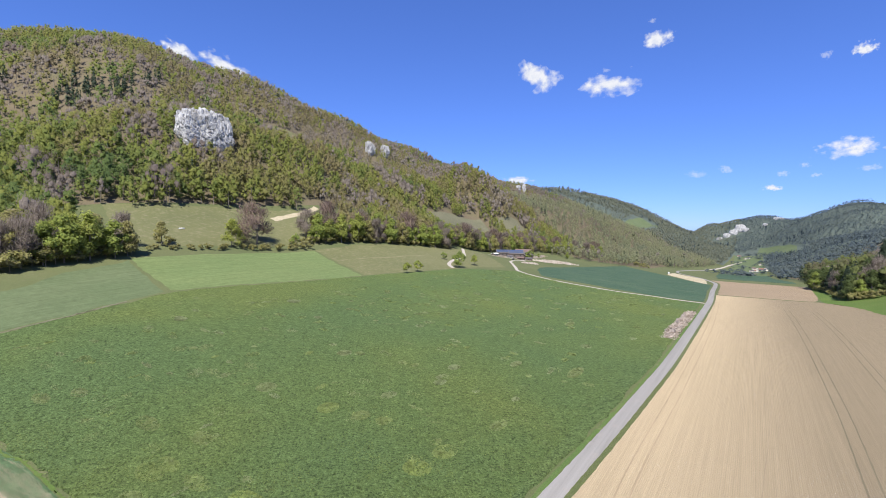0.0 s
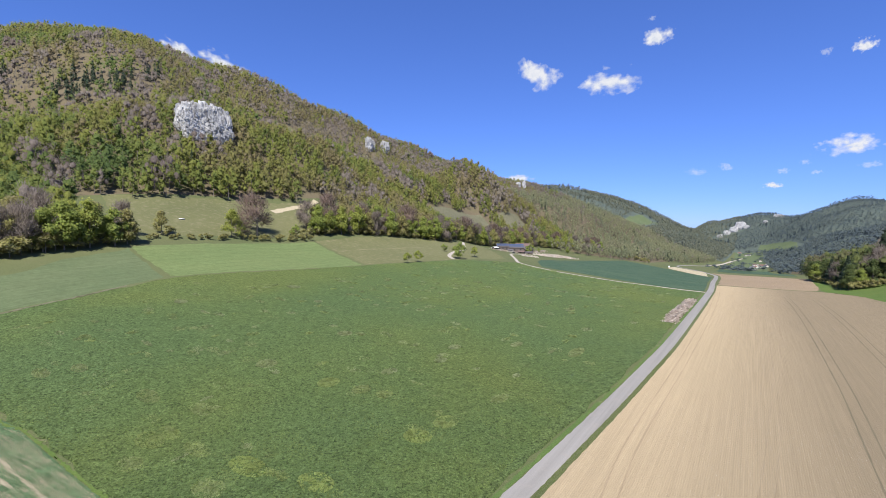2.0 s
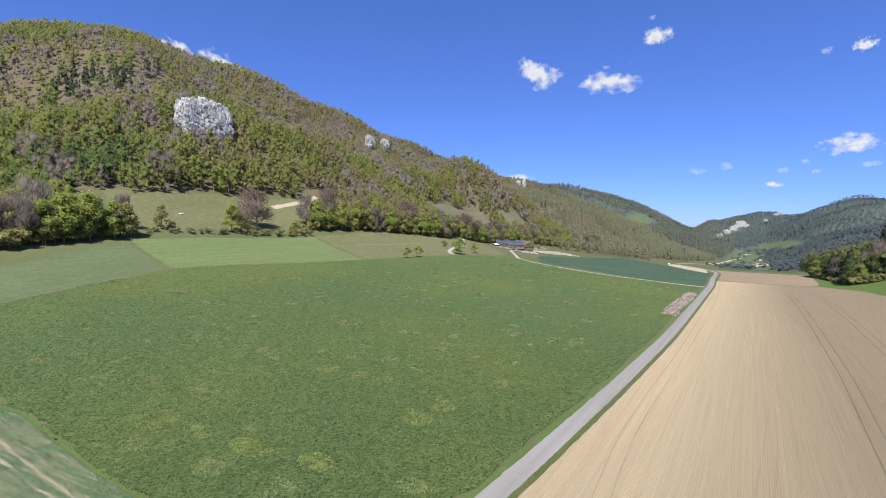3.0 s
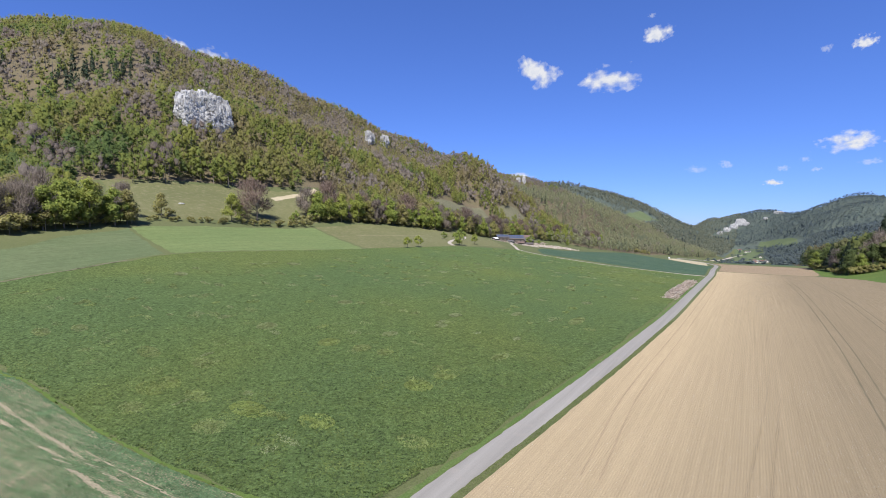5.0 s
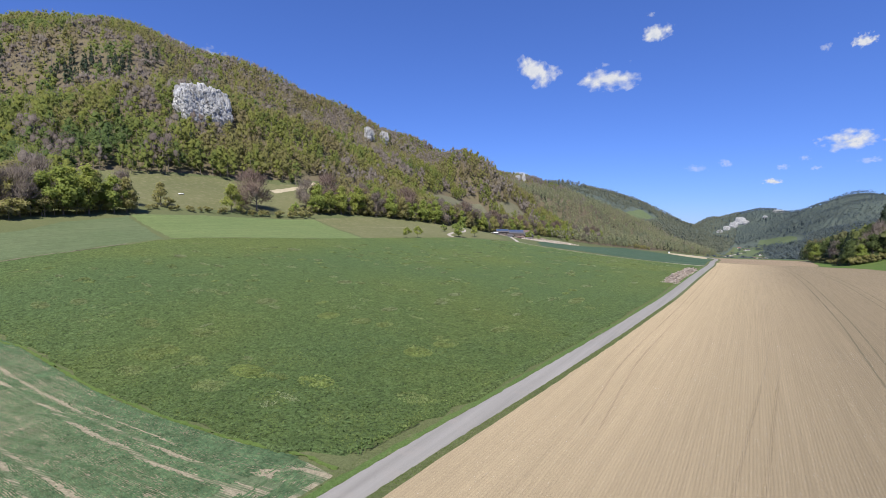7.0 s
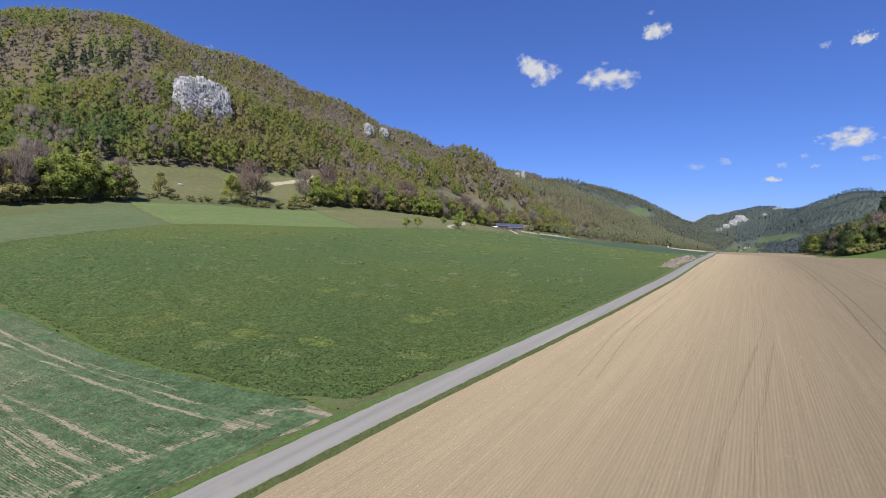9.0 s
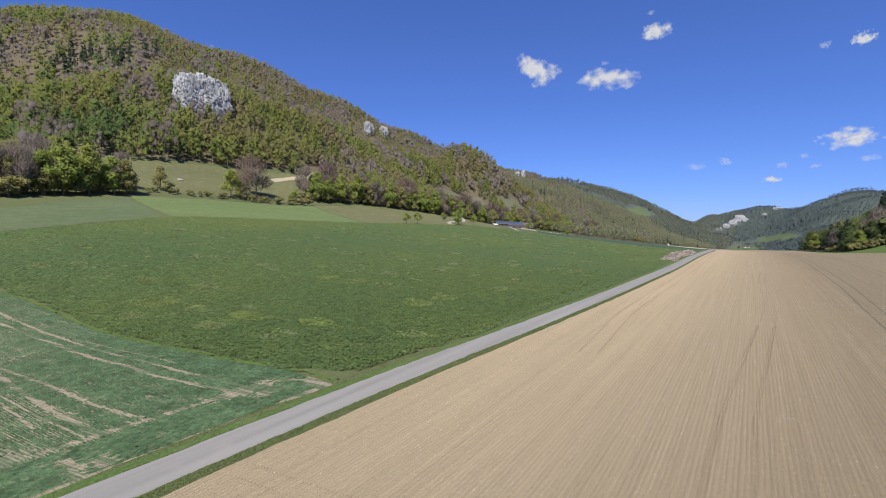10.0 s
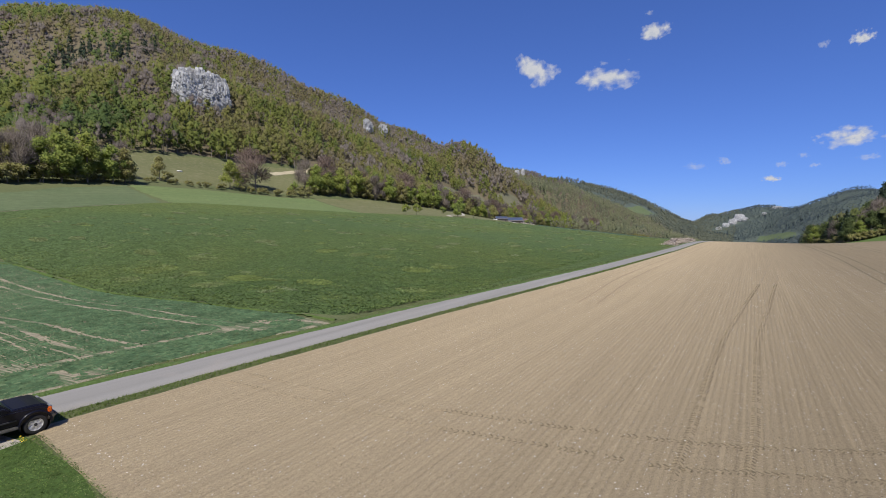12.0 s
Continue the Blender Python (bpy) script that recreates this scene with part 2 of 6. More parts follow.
def leaf_mat(name, *colours, see_through=0.4):
    """Foliage: the tint of each tree picks its colour; leaf sprays and gaps vary it."""
    s = Shade(name, 0.85, 0.12)
    tint = s.add("ShaderNodeAttribute")
    tint.attribute_name = "tint"
    n = len(colours) - 1
    col = s.ramp(tint.outputs["Fac"], *[(i / n, c) for i, c in enumerate(colours)])
    spray, fine = s.noise(0.5, 3), s.noise(2.4, 3, 0.7)
    col = s.mix(1.0, col, s.ramp(spray, (0.32, 0.8), (0.68, 1.2)), "MULTIPLY")
    col = s.mix(1.0, col, s.ramp(fine, (0.34, 0.72), (0.66, 1.28)), "MULTIPLY")
    s.done(col, s.math("ADD", spray, fine), 0.4, 0.3)
    see = s.add("ShaderNodeBsdfTranslucent", Color=col)
    both = s.add("ShaderNodeMixShader", Fac=see_through)
    s.tree.links.new(s.bsdf.outputs[0], both.inputs[1])
    s.tree.links.new(see.outputs[0], both.inputs[2])
    s.tree.links.new(both.outputs[0], s.tree.nodes["Material Output"].inputs["Surface"])
    return s.mat


def rock_mat():
    s = Shade("limestone", 0.95, 0.15)
    big, crack, fine = s.noise(0.12, 5, 0.6), s.noise(0.35, 7, 0.75, s.turned((1, 1, 0.35)), 1.5), s.noise(1.6, 6, 0.7)
    col = s.ramp(big, (0.35, (0.42, 0.42, 0.415)), (0.65, (0.58, 0.58, 0.575)))
    col = s.mix(s.ramp(crack, (0.38, 0.9), (0.52, 0.0)), col, (0.15, 0.145, 0.135))
    col = s.mix(s.ramp(fine, (0.6, 0.0), (0.75, 0.4)), col, (0.33, 0.31, 0.27))
    return s.done(col, s.math("ADD", crack, fine), 0.9, 0.8)


M_GROUND = grass_mat("valley_grass", (0.105, 0.125, 0.055), (0.12, 0.136, 0.06), (0.132, 0.142, 0.066), (0.17, 0.165, 0.09), 0.5)
M_PASTURE = grass_mat("dry_pasture", (0.132, 0.14, 0.064), (0.147, 0.152, 0.069), (0.16, 0.162, 0.077), (0.22, 0.205, 0.118), 0.43)
M_VERGE = grass_mat("verge_grass", (0.085, 0.14, 0.042), (0.1, 0.154, 0.046), (0.118, 0.162, 0.054), (0.175, 0.178, 0.085), 0.5)
M_LUSH = grass_mat("lush_meadow", (0.09, 0.145, 0.035), (0.105, 0.155, 0.04), (0.12, 0.16, 0.045), (0.14, 0.16, 0.06), 0.6)
M_LITTER = grass_mat("leaf_litter", (0.135, 0.112, 0.072), (0.15, 0.124, 0.08), (0.13, 0.122, 0.066), (0.175, 0.142, 0.10), 0.5)
# far floor: distance haze put into its bluish colour
M_FARFLOOR = grass_mat("hazed_wood_floor", (0.09, 0.115, 0.10), (0.10, 0.125, 0.105), (0.11, 0.132, 0.105), (0.12, 0.135, 0.115), 0.5)
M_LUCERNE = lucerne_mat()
M_WHEAT = cereal_mat("sparse_wheat_soil", (0.10, 0.135, 0.07), (0.115, 0.142, 0.078), (0.285, 0.245, 0.17), 0.46, 0.9)
M_GREYCROP = ley_mat("grey_green_crop", (0.105, 0.138, 0.066), (0.12, 0.15, 0.074))
M_BRIGHT = ley_mat("bright_ley", (0.135, 0.182, 0.07), (0.15, 0.192, 0.075))
M_TEAL = cereal_mat("dark_wheat", (0.05, 0.09, 0.054), (0.064, 0.104, 0.062), (0.11, 0.135, 0.085), 0.6)
# last colour: soil as dimmed by the painted lens falloff
M_SOIL = soil_mat("tilled_soil", (0.402, 0.32, 0.199), (0.426, 0.338, 0.211), 1.2, 0.8, 0.045, (0.238, 0.192, 0.124))
M_SOIL2 = soil_mat("striped_soil", (0.285, 0.22, 0.145), (0.265, 0.205, 0.135), 0.33, 0.6, 0.05)
M_SAND = soil_mat("pale_soil", (0.42, 0.365, 0.25), (0.40, 0.345, 0.23), 0.1, 0.5, 0.03)
M_TRACK = soil_mat("gravel_track", (0.38, 0.345, 0.29), (0.42, 0.38, 0.33), 0.5, 0.5, 0.03)
M_ROAD = road_mat()
M_ROCK = rock_mat()
M_LEAF = leaf_mat("spring_leaves", (0.112, 0.178, 0.072), (0.178, 0.232, 0.074), (0.262, 0.286, 0.078), (0.28, 0.25, 0.122), (0.28, 0.232, 0.162), see_through=0.6)
M_BARE = leaf_mat("budding_twigs", (0.21, 0.172, 0.15), (0.26, 0.222, 0.195), (0.305, 0.27, 0.235), (0.29, 0.258, 0.16), see_through=0.6)
M_FIR = leaf_mat("fir_needles", (0.046, 0.068, 0.044), (0.058, 0.082, 0.05), (0.072, 0.095, 0.055))
M_BARK = plain("bark", (0.20, 0.175, 0.15), 0.95, spec=0.1, scale=3)
# blue of the distance haze mixed into the far leaf colours
M_FARLEAF = leaf_mat("hazed_leaves", (0.078, 0.104, 0.124), (0.094, 0.122, 0.13), (0.116, 0.142, 0.132), (0.122, 0.132, 0.138))

# far needles carry the same haze blue in their colour
M_FARFIR = leaf_mat("hazed_firs", (0.042, 0.062, 0.08), (0.052, 0.074, 0.088), (0.066, 0.088, 0.096))
M_EDGELEAF = leaf_mat("edge_leaves", (0.178, 0.245, 0.084), (0.252, 0.318, 0.09), (0.345, 0.38, 0.095), (0.335, 0.31, 0.142), (0.33, 0.28, 0.188), see_through=0.55)
M_TWIG = leaf_mat("bare_twigs", (0.21, 0.15, 0.128), (0.22, 0.178, 0.152), (0.235, 0.205, 0.18), (0.24, 0.208, 0.145))
M_DRY = grass_mat("dry_grass", (0.20, 0.19, 0.10), (0.23, 0.21, 0.12), (0.25, 0.23, 0.13), (0.30, 0.27, 0.17), 0.5)
M_SLOPE = grass_mat("grey_meadow", (0.14, 0.142, 0.088), (0.156, 0.152, 0.096), (0.17, 0.164, 0.104), (0.215, 0.20, 0.138), 0.48)
M_CORNER = grass_mat("corner_grass", (0.055, 0.098, 0.024), (0.066, 0.11, 0.028), (0.085, 0.125, 0.035), (0.14, 0.15, 0.06), 0.56)
# greyed leaf colours: a little distance haze painted in
M_MIDLEAF = leaf_mat("hazed_mid_leaves", (0.205, 0.235, 0.158), (0.25, 0.275, 0.168), (0.30, 0.315, 0.176), (0.29, 0.285, 0.19), (0.305, 0.278, 0.225), see_through=0.6)
# ridge leaves hold a weaker, greyer haze tone in their colour
M_RIDGELEAF = leaf_mat("hazed_ridge_leaves", (0.125, 0.142, 0.115), (0.148, 0.165, 0.122), (0.172, 0.185, 0.126), (0.178, 0.172, 0.14))
# darker copy of the spring leaves: the slope's shade is in the colour
M_SHADELEAF = leaf_mat("shaded_leaves", (0.085, 0.118, 0.055), (0.118, 0.155, 0.06), (0.165, 0.198, 0.066), (0.165, 0.158, 0.09), (0.178, 0.152, 0.12), see_through=0.55)

# ---- mesh helpers ----


def mesh_from(name, verts, faces, mats, index=None, tint=None, smooth=False, normals=None):
    """A mesh from numpy arrays; faces all have the same number of corners."""
    verts, faces = np.asarray(verts, np.float32), np.asarray(faces, np.int32)
    me = bpy.data.meshes.new(name)
    k = faces.shape[1]
    me.vertices.add(len(verts))
    me.vertices.foreach_set("co", verts.ravel())
    me.loops.add(faces.size)
    me.loops.foreach_set("vertex_index", faces.ravel())
    me.polygons.add(len(faces))
    me.polygons.foreach_set("loop_start", np.arange(0, faces.size, k, dtype=np.int32))
    for m in mats:
        me.materials.append(m)
    if index is not None:
        me.polygons.foreach_set("material_index", np.asarray(index, np.int32))
    if smooth:
        me.polygons.foreach_set("use_smooth", np.ones(len(faces), bool))
    if tint is not None:
        me.attributes.new("tint", "FLOAT", "POINT").data.foreach_set("value", np.asarray(tint, np.float32))
    me.update(calc_edges=True)
    if normals is not None:
        me.polygons.foreach_set("use_smooth", np.ones(len(faces), bool))
        me.normals_split_custom_set_from_vertices(np.asarray(normals, np.float32))
    return me


def part(name, bm, material, parent=None, label="", smooth=False):
    me = bpy.data.meshes.new(name)
    if smooth:
        for f in bm.faces:
            f.smooth = True
    bm.to_mesh(me)
    bm.free()
    me.materials.append(material)
    ob = new(name, me)
    ob.parent = parent
    return tagged(ob, label)


def empty(name, m, label, category, group=""):
    ob = new(name)
    ob.matrix_basis = m
    return tagged(ob, label, category, group)


def box(x0, y0, z0, x1, y1, z1, bevel=0.0, taper=0.0):
    bm = bmesh.new()
    bmesh.ops.create_cube(bm, size=1)
    for v in bm.verts:
        k = 1 - taper * (v.co.z + 0.5)
        v.co = ((x0 + x1) / 2 + v.co.x * (x1 - x0) * k, (y0 + y1) / 2 + v.co.y * (y1 - y0) * k, (z0 + z1) / 2 + v.co.z * (z1 - z0))
    if bevel:
        bmesh.ops.bevel(bm, geom=bm.edges[:], offset=bevel, segments=2, affect="EDGES")
    return bm


def resample(line, at):
    """Points of a line (s, d) at those fractions of its length."""
    p = np.array(line, float)
    run = np.concatenate([[0], np.cumsum(np.hypot(*np.diff(p, axis=0).T))])
    at = np.asarray(at) * run[-1]
    return np.stack([smooth_interp(at, run, p[:, i]) if len(p) > 2 else np.interp(at, run, p[:, i]) for i in (0, 1)], 1)


def length_of(line):
    return np.hypot(*np.diff(np.array(line, float), axis=0).T).sum()


def fractions(length, cell, rim=0.3):
    """Even steps from 0 to 1 with a narrow first and last one."""
    e = rim / length
    return np.concatenate([[0], np.linspace(e, 1 - e, int(length / cell) + 2), [1]])


def patch(name, low, high, cell, lift, mat, label, category, ragged=0.25, seed=1, start=None, end=None):
    """A field between two boundary lines (s, d), laid over the terrain, with its border dipping into the ground."""
    rng = np.random.default_rng(seed)
    at = fractions(max(length_of(low), length_of(high)), cell)
    a, b = resample(low, at), resample(high, at)
    fv = fractions(np.hypot(*(a - b).T).max(), cell)
    f, h = fv[:, None, None], at[None, :, None]
    g = a[None] * (1 - f) + b[None] * f
    for line, i, k in ((start, 0, 1 - h), (end, -1, h)):
        if line is not None:
            g = g + k * (resample(line, fv)[:, None] - (a[i] * (1 - f) + b[i] * f))
    m, n = g.shape[:2]
    edge = np.zeros((m, n), bool)
    edge[[0, -1]], edge[:, [0, -1]] = True, True
    for pair in ((0, 1), (-1, -2)):
        for count, across in ((n, False), (m, True)):
            jit = rng.normal(0, ragged, (count, 2))
            jit[0], jit[-1] = jit[1], jit[-2]
            if across:
                g[:, pair] += jit[:, None]
            else:
                g[pair, :] += jit
    z = height_sd(g[..., 0], g[..., 1]) + lift
    z[edge] -= lift + 0.05
    x, y = to_xy(g[..., 0], g[..., 1])
    i = np.arange(m * n).reshape(m, n)
    q = np.stack([i[:-1, :-1], i[:-1, 1:], i[1:, 1:], i[1:, :-1]], -1).reshape(-1, 4)
    if (b - a)[n // 2, 1] < 0:
        q = q[:, ::-1]
    ob = new(name, mesh_from(name, np.stack([x, y, z], -1).reshape(-1, 3), q, [mat], normals=slope_normal(g[..., 0], g[..., 1]).reshape(-1, 3)))
    return tagged(ob, label, category, kind="structure")


def ribbon(name, line, width, lift, mat, label, category, step=3.0, ragged=0.06, crown=0.04, seed=2):
    """A road or track along a line (s, d)."""
    rng = np.random.default_rng(seed)
    n = int(length_of(line) / step) + 2
    c = resample(line, np.linspace(0, 1, n))
    t = np.gradient(c, axis=0)
    t /= np.hypot(*t.T)[:, None]
    side = np.stack([-t[:, 1], t[:, 0]], 1)
    offs = np.array([-0.5, -0.46, -0.15, 0.15, 0.46, 0.5]) * width
    ups = np.array([-0.1, lift, lift + crown, lift + crown, lift, -0.1])
    rows, lean = [], []
    for k, (o, up) in enumerate(zip(offs, ups)):
        jit = rng.normal(0, ragged, n) if k in (0, 1, 4, 5) else 0
        p = c + side * (o + jit)[:, None] if not np.isscalar(jit) else c + side * o
        x, y = to_xy(p[:, 0], p[:, 1])
        rows.append(np.stack([x, y, height_sd(p[:, 0], p[:, 1]) + up], 1))
        lean.append(slope_normal(p[:, 0], p[:, 1]))
    v = np.stack(rows)
    i = np.arange(6 * n).reshape(6, n)
    q = np.stack([i[:-1, :-1], i[:-1, 1:], i[1:, 1:], i[1:, :-1]], -1).reshape(-1, 4)
    return tagged(new(name, mesh_from(name, v.reshape(-1, 3), q, [mat], normals=np.stack(lean).reshape(-1, 3))), label, category, kind="structure")


# ---- ground: one sheet to the hills ----


def spaced(*runs):
    out = []
    for a, b, step in runs:
        out.append(np.arange(a, b, step))
    return np.concatenate(out)


GS = spaced((-2000, -400, 80), (-400, -60, 12), (-60, 560, 4), (560, 1300, 12), (1300, 4900, 30))
GD = spaced((-900, -300, 25), (-300, -110, 8), (-110, 270, 4), (270, 480, 8), (480, 1300, 20))
gs, gd = np.meshgrid(GS, GD)
gx, gy = to_xy(gs, gd)
gi = np.arange(gs.size).reshape(gs.shape)
ground = new("ground", mesh_from("ground", np.stack([gx, gy, height_sd(gs, gd)], -1).reshape(-1, 3),
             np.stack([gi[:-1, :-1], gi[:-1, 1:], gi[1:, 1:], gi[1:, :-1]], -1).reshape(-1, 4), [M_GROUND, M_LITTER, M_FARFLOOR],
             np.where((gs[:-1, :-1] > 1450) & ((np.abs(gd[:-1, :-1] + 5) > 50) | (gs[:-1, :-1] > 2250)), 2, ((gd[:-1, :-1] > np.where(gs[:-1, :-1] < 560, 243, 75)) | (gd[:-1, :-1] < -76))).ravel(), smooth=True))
tagged(ground, "grassy valley floor rising into steep wooded hillsides", "ground", kind="structure")

# ---- road, tracks and fields ----
ROAD = [(-260, 2), (-100, 1.4), (-5, 0.7), (0, 0.55), (10, 0.2), (20, -0.3), (45, -2.0), (90, -4.5), (130, -6.0), (190, -6.5), (255, -5.9), (330, -2.6), (420, 1), (460, 11), (500, 27), (560, 46), (640, 54), (800, 54), (1014, 50), (1429, 40), (1726, 18)]
ROAD_S, ROAD_D = np.array([p[0] for p in ROAD], float), np.array([p[1] for p in ROAD], float)


def road_d(s):
    return smooth_interp(np.asarray(s, float), ROAD_S, ROAD_D)


def beside(s0, s1, off, n=24):
    return [(s, float(road_d(s)) + off) for s in np.linspace(s0, s1, n)]


ribbon("road", ROAD, 2.95, 0.07, M_ROAD, "narrow pale grey worn asphalt farm road along the fields", "road", 0.9, 0.04)
ribbon("farm_track", [(252, -4.5), (253.5, 0), (253, 19), (247, 38), (244, 52), (243, 65), (247, 84), (256, 100), (272, 110), (290, 121), (305, 130), (345, 143), (380, 152)], 2.2, 0.06, M_TRACK,
       "pale gravel track leading from the road to the farm", "track", 2)
ribbon("meadow_track", [(212, 122), (220, 130), (232, 137), (246, 143), (262, 147), (276, 154), (300, 170), (320, 183)], 2.6, 0.06, M_TRACK, "pale gravel track winding up through the meadow", "track", 2)
ribbon("hill_track", [(164, 227), (173, 229.5), (183, 232.5), (199, 237), (211, 242)], 4.2, 0.25, M_SAND, "pale dirt track cut into the foot of the wooded slope", "track", 2, 0.3)

ribbon("dry_strip", [(172, 159), (186, 158), (196, 157), (212, 158), (229, 157), (236, 155)], 1.1, 0.09, M_DRY, "thin pale line of dry mown grass across the pasture", "field", 2, 0.2)
patch("tilled_field", [(-5.2, -140), (60, -120), (150, -90), (252, -73), (291, -67.5), (311, -54)], beside(-5.4, 303, -2.2), 1.6, 0.05, M_SOIL, "bare pale brown tilled field with fine drill rows", "field", 0.04, 3)
ribbon("grass_verge", beside(-60, 250, 1.85, 60), 0.75, 0.03, M_VERGE, "light green mown grass verge between road and crops", "verge", 1.2, 0.1, 0.0, 71)
ribbon("valley_road", [(1020, 52), (1099, 46), (1300, 42), (1575, 34), (1812, 15), (1900, 8)], 3.4, 0.9, M_TRACK, "pale road across the valley floor towards the village", "road", 12)
ribbon("valley_track", [(1080, -4), (1125, -13), (1190, -26), (1230, -30)], 6.0, 0.9, M_TRACK, "pale field track on the valley floor", "track", 8)
patch("far_tilled_field", [(314, -53), (330, -56), (420, -60), (445, -58)], beside(307, 460, -3.2), 4.0, 0.06, M_SOIL2, "bare brown striped field beyond the grass balk", "field", 0.3, 4)
CROP_EDGE = [(14.7, 3.2), (14.4, 7.3), (13.7, 9.6), (12.3, 15), (11.3, 22.6), (10.7, 31.7), (9.9, 46), (8.8, 62.8), (7.4, 68), (6.7, 78), (8.6, 98), (16.5, 119)]
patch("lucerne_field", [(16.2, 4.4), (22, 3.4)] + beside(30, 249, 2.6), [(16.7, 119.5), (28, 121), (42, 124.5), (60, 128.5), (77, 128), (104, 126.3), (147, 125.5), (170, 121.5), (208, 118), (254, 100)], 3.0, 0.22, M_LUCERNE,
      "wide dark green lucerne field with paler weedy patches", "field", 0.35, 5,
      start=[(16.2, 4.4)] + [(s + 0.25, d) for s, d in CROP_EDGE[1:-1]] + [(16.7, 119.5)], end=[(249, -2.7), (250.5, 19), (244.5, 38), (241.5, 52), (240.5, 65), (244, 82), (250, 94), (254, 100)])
patch("wheat_field", [(-140, 4.2), (-60, 3.8), (-4, 3.0), (14.4, 2.9)], [(-140, 125), (-60, 122), (15.5, 118)], 3.0, 0.05, M_WHEAT, "blue-green young wheat field with bare wheel tracks", "field", 0.2, 6,
      end=[(14.4, 2.9)] + [(s - 0.25, d) for s, d in CROP_EDGE[1:-1]] + [(15.5, 118)])
patch("upper_crop_field", [(-150, 129), (-60, 128), (12, 121), (28, 123), (42, 126.5), (58, 130.5)], [(-150, 172), (-60, 165), (24, 152), (44, 164), (61, 169), (63, 172)], 4.0, 0.14, M_GREYCROP, "grey-green young crop field on the rising slope", "field", 0.3, 7)
ribbon("field_margin", [(10, 119.5), (17, 120.6), (28, 122), (36, 124), (46, 127)], 0.55, 0.1, M_SLOPE, "thin pale line of dry grass between lucerne and crop", "grass", 0.8, 0.2, 0.0, 79)
patch("ley_field", [(60, 130.3), (77, 129.8), (104, 128), (143, 127)], [(64, 173), (110, 178), (158, 180)], 4.0, 0.12, M_BRIGHT, "bright light green ley field below the hedge", "field", 0.3, 8)
patch("pasture", [(145, 127), (170, 123.5), (212, 120), (240, 118), (262, 112)], [(160, 181), (210, 188), (268, 182), (300, 180), (340, 176)], 4.0, 0.06, M_PASTURE, "olive dry pasture strip below the woods", "field", 0.4, 9)
patch("hill_meadow", [(66, 186), (110, 190), (150, 189), (190, 194)], [(80, 246), (117, 244), (150, 241), (204, 239)], 4.0, 0.08, M_PASTURE, "sloping olive pasture between hedge and woods", "field", 0.5, 10)
patch("dark_wheat_field", beside(258, 400, 2.8), [(254, 84), (300, 104), (404, 112), (533, 98)], 4.0, 0.14, M_TEAL, "dark blue-green wheat field beside the road", "field", 0.3, 11)
patch("stubble_strip", [(405, 6), (440, 9), (465, 14)], [(470, 44), (490, 46), (520, 44)], 4.0, 0.1, M_SAND, "pale sandy stubble strip at the bend of the road", "field", 0.3, 12)
patch("right_meadow", [(120, -140), (200, -105), (300, -88), (330, -84)], [(150, -88.5), (252, -71.5), (291, -65.5), (313, -56), (440, -61)], 4.0, 0.1, M_LUSH, "lush green meadow strip below the forest edge", "field", 0.3, 13)
patch("slope_meadow", [(350, 222), (410, 224), (482, 230)], [(366, 266), (428, 275), (490, 265)], 5.0, 0.3, M_SLOPE, "small olive meadow in a clearing of the woods", "field", 0.5, 14)
patch("spur_meadow", [(504, 238), (530, 236), (566, 234)], [(508, 254), (532, 256), (570, 250)], 5.0, 0.3, M_SLOPE, "narrow olive meadow strip below the wooded spur", "field", 0.5, 21)
patch("high_meadow", [(262, 366), (300, 364), (336, 368)], [(272, 412), (300, 416), (338, 408)], 5.0, 0.4, M_PASTURE, "small olive clearing high in the woods", "field", 0.5, 15)
patch("valley_crop", [(480, -55), (600, -52), (1050, -50)], [(500, 4), (620, 12), (1000, 30)], 10.0, 0.3, M_TEAL, "green crop field on the valley floor", "field", 0.5, 16)
patch("valley_meadow", [(1060, -48), (1500, -52), (2240, -52)], [(1040, 38), (1500, 26), (2240, 42)], 15.0, 0.3, M_GREYCROP, "grey-green meadows on the distant valley floor", "field", 0.8, 22)
patch("far_pasture", [(1935, -147), (2155, -98), (2312, -36)], [(2199, -160), (2374, -104), (2461, -46)], 15.0, 1.0, M_GREYCROP, "light green pasture far down the valley", "field", 1.0, 17)
patch("far_clearing", [(1393, 300), (1600, 278), (1821, 252)], [(1450, 330), (1600, 330), (1850, 276)], 12.0, 0.8, M_GREYCROP, "olive clearing on the distant wooded ridge", "field", 1.0, 18)
patch("field_corner_meadow", [(-60, -62), (-30, -62), (-5.2, -62)], [(-60, -1.4), (-30, -1.2), (-5.2, -1.0)], 3.0, 0.03, M_CORNER, "short green meadow grass beside the tilled field", "field", 0.12, 19)

# ---- woods ----
TREE_RNG = np.random.default_rng(11)


def unit(v):
    return v / np.maximum(np.linalg.norm(v, axis=-1, keepdims=True), 1e-9)


def leaf_tris(rng, centre, normal, size):
    """Triangles of that size round each centre, facing about its normal; columns are place and shading normal."""
    n = len(centre)
    nn = unit(normal + rng.normal(0, 0.55, (n, 3)))
    a = unit(np.cross(nn, rng.normal(0, 1, (n, 3))))
    b = np.cross(nn, a)
    size = (size * rng.uniform(0.6, 1.4, n))[:, None]
    corners = []
    for k in range(3):
        t = 2 * math.pi * k / 3 + rng.uniform(-0.5, 0.5, n)[:, None]
        corners.append(centre + size * (np.cos(t) * a + np.sin(t) * b))
    return outward(np.stack(corners, 1), unit(normal + 0.25 * nn))


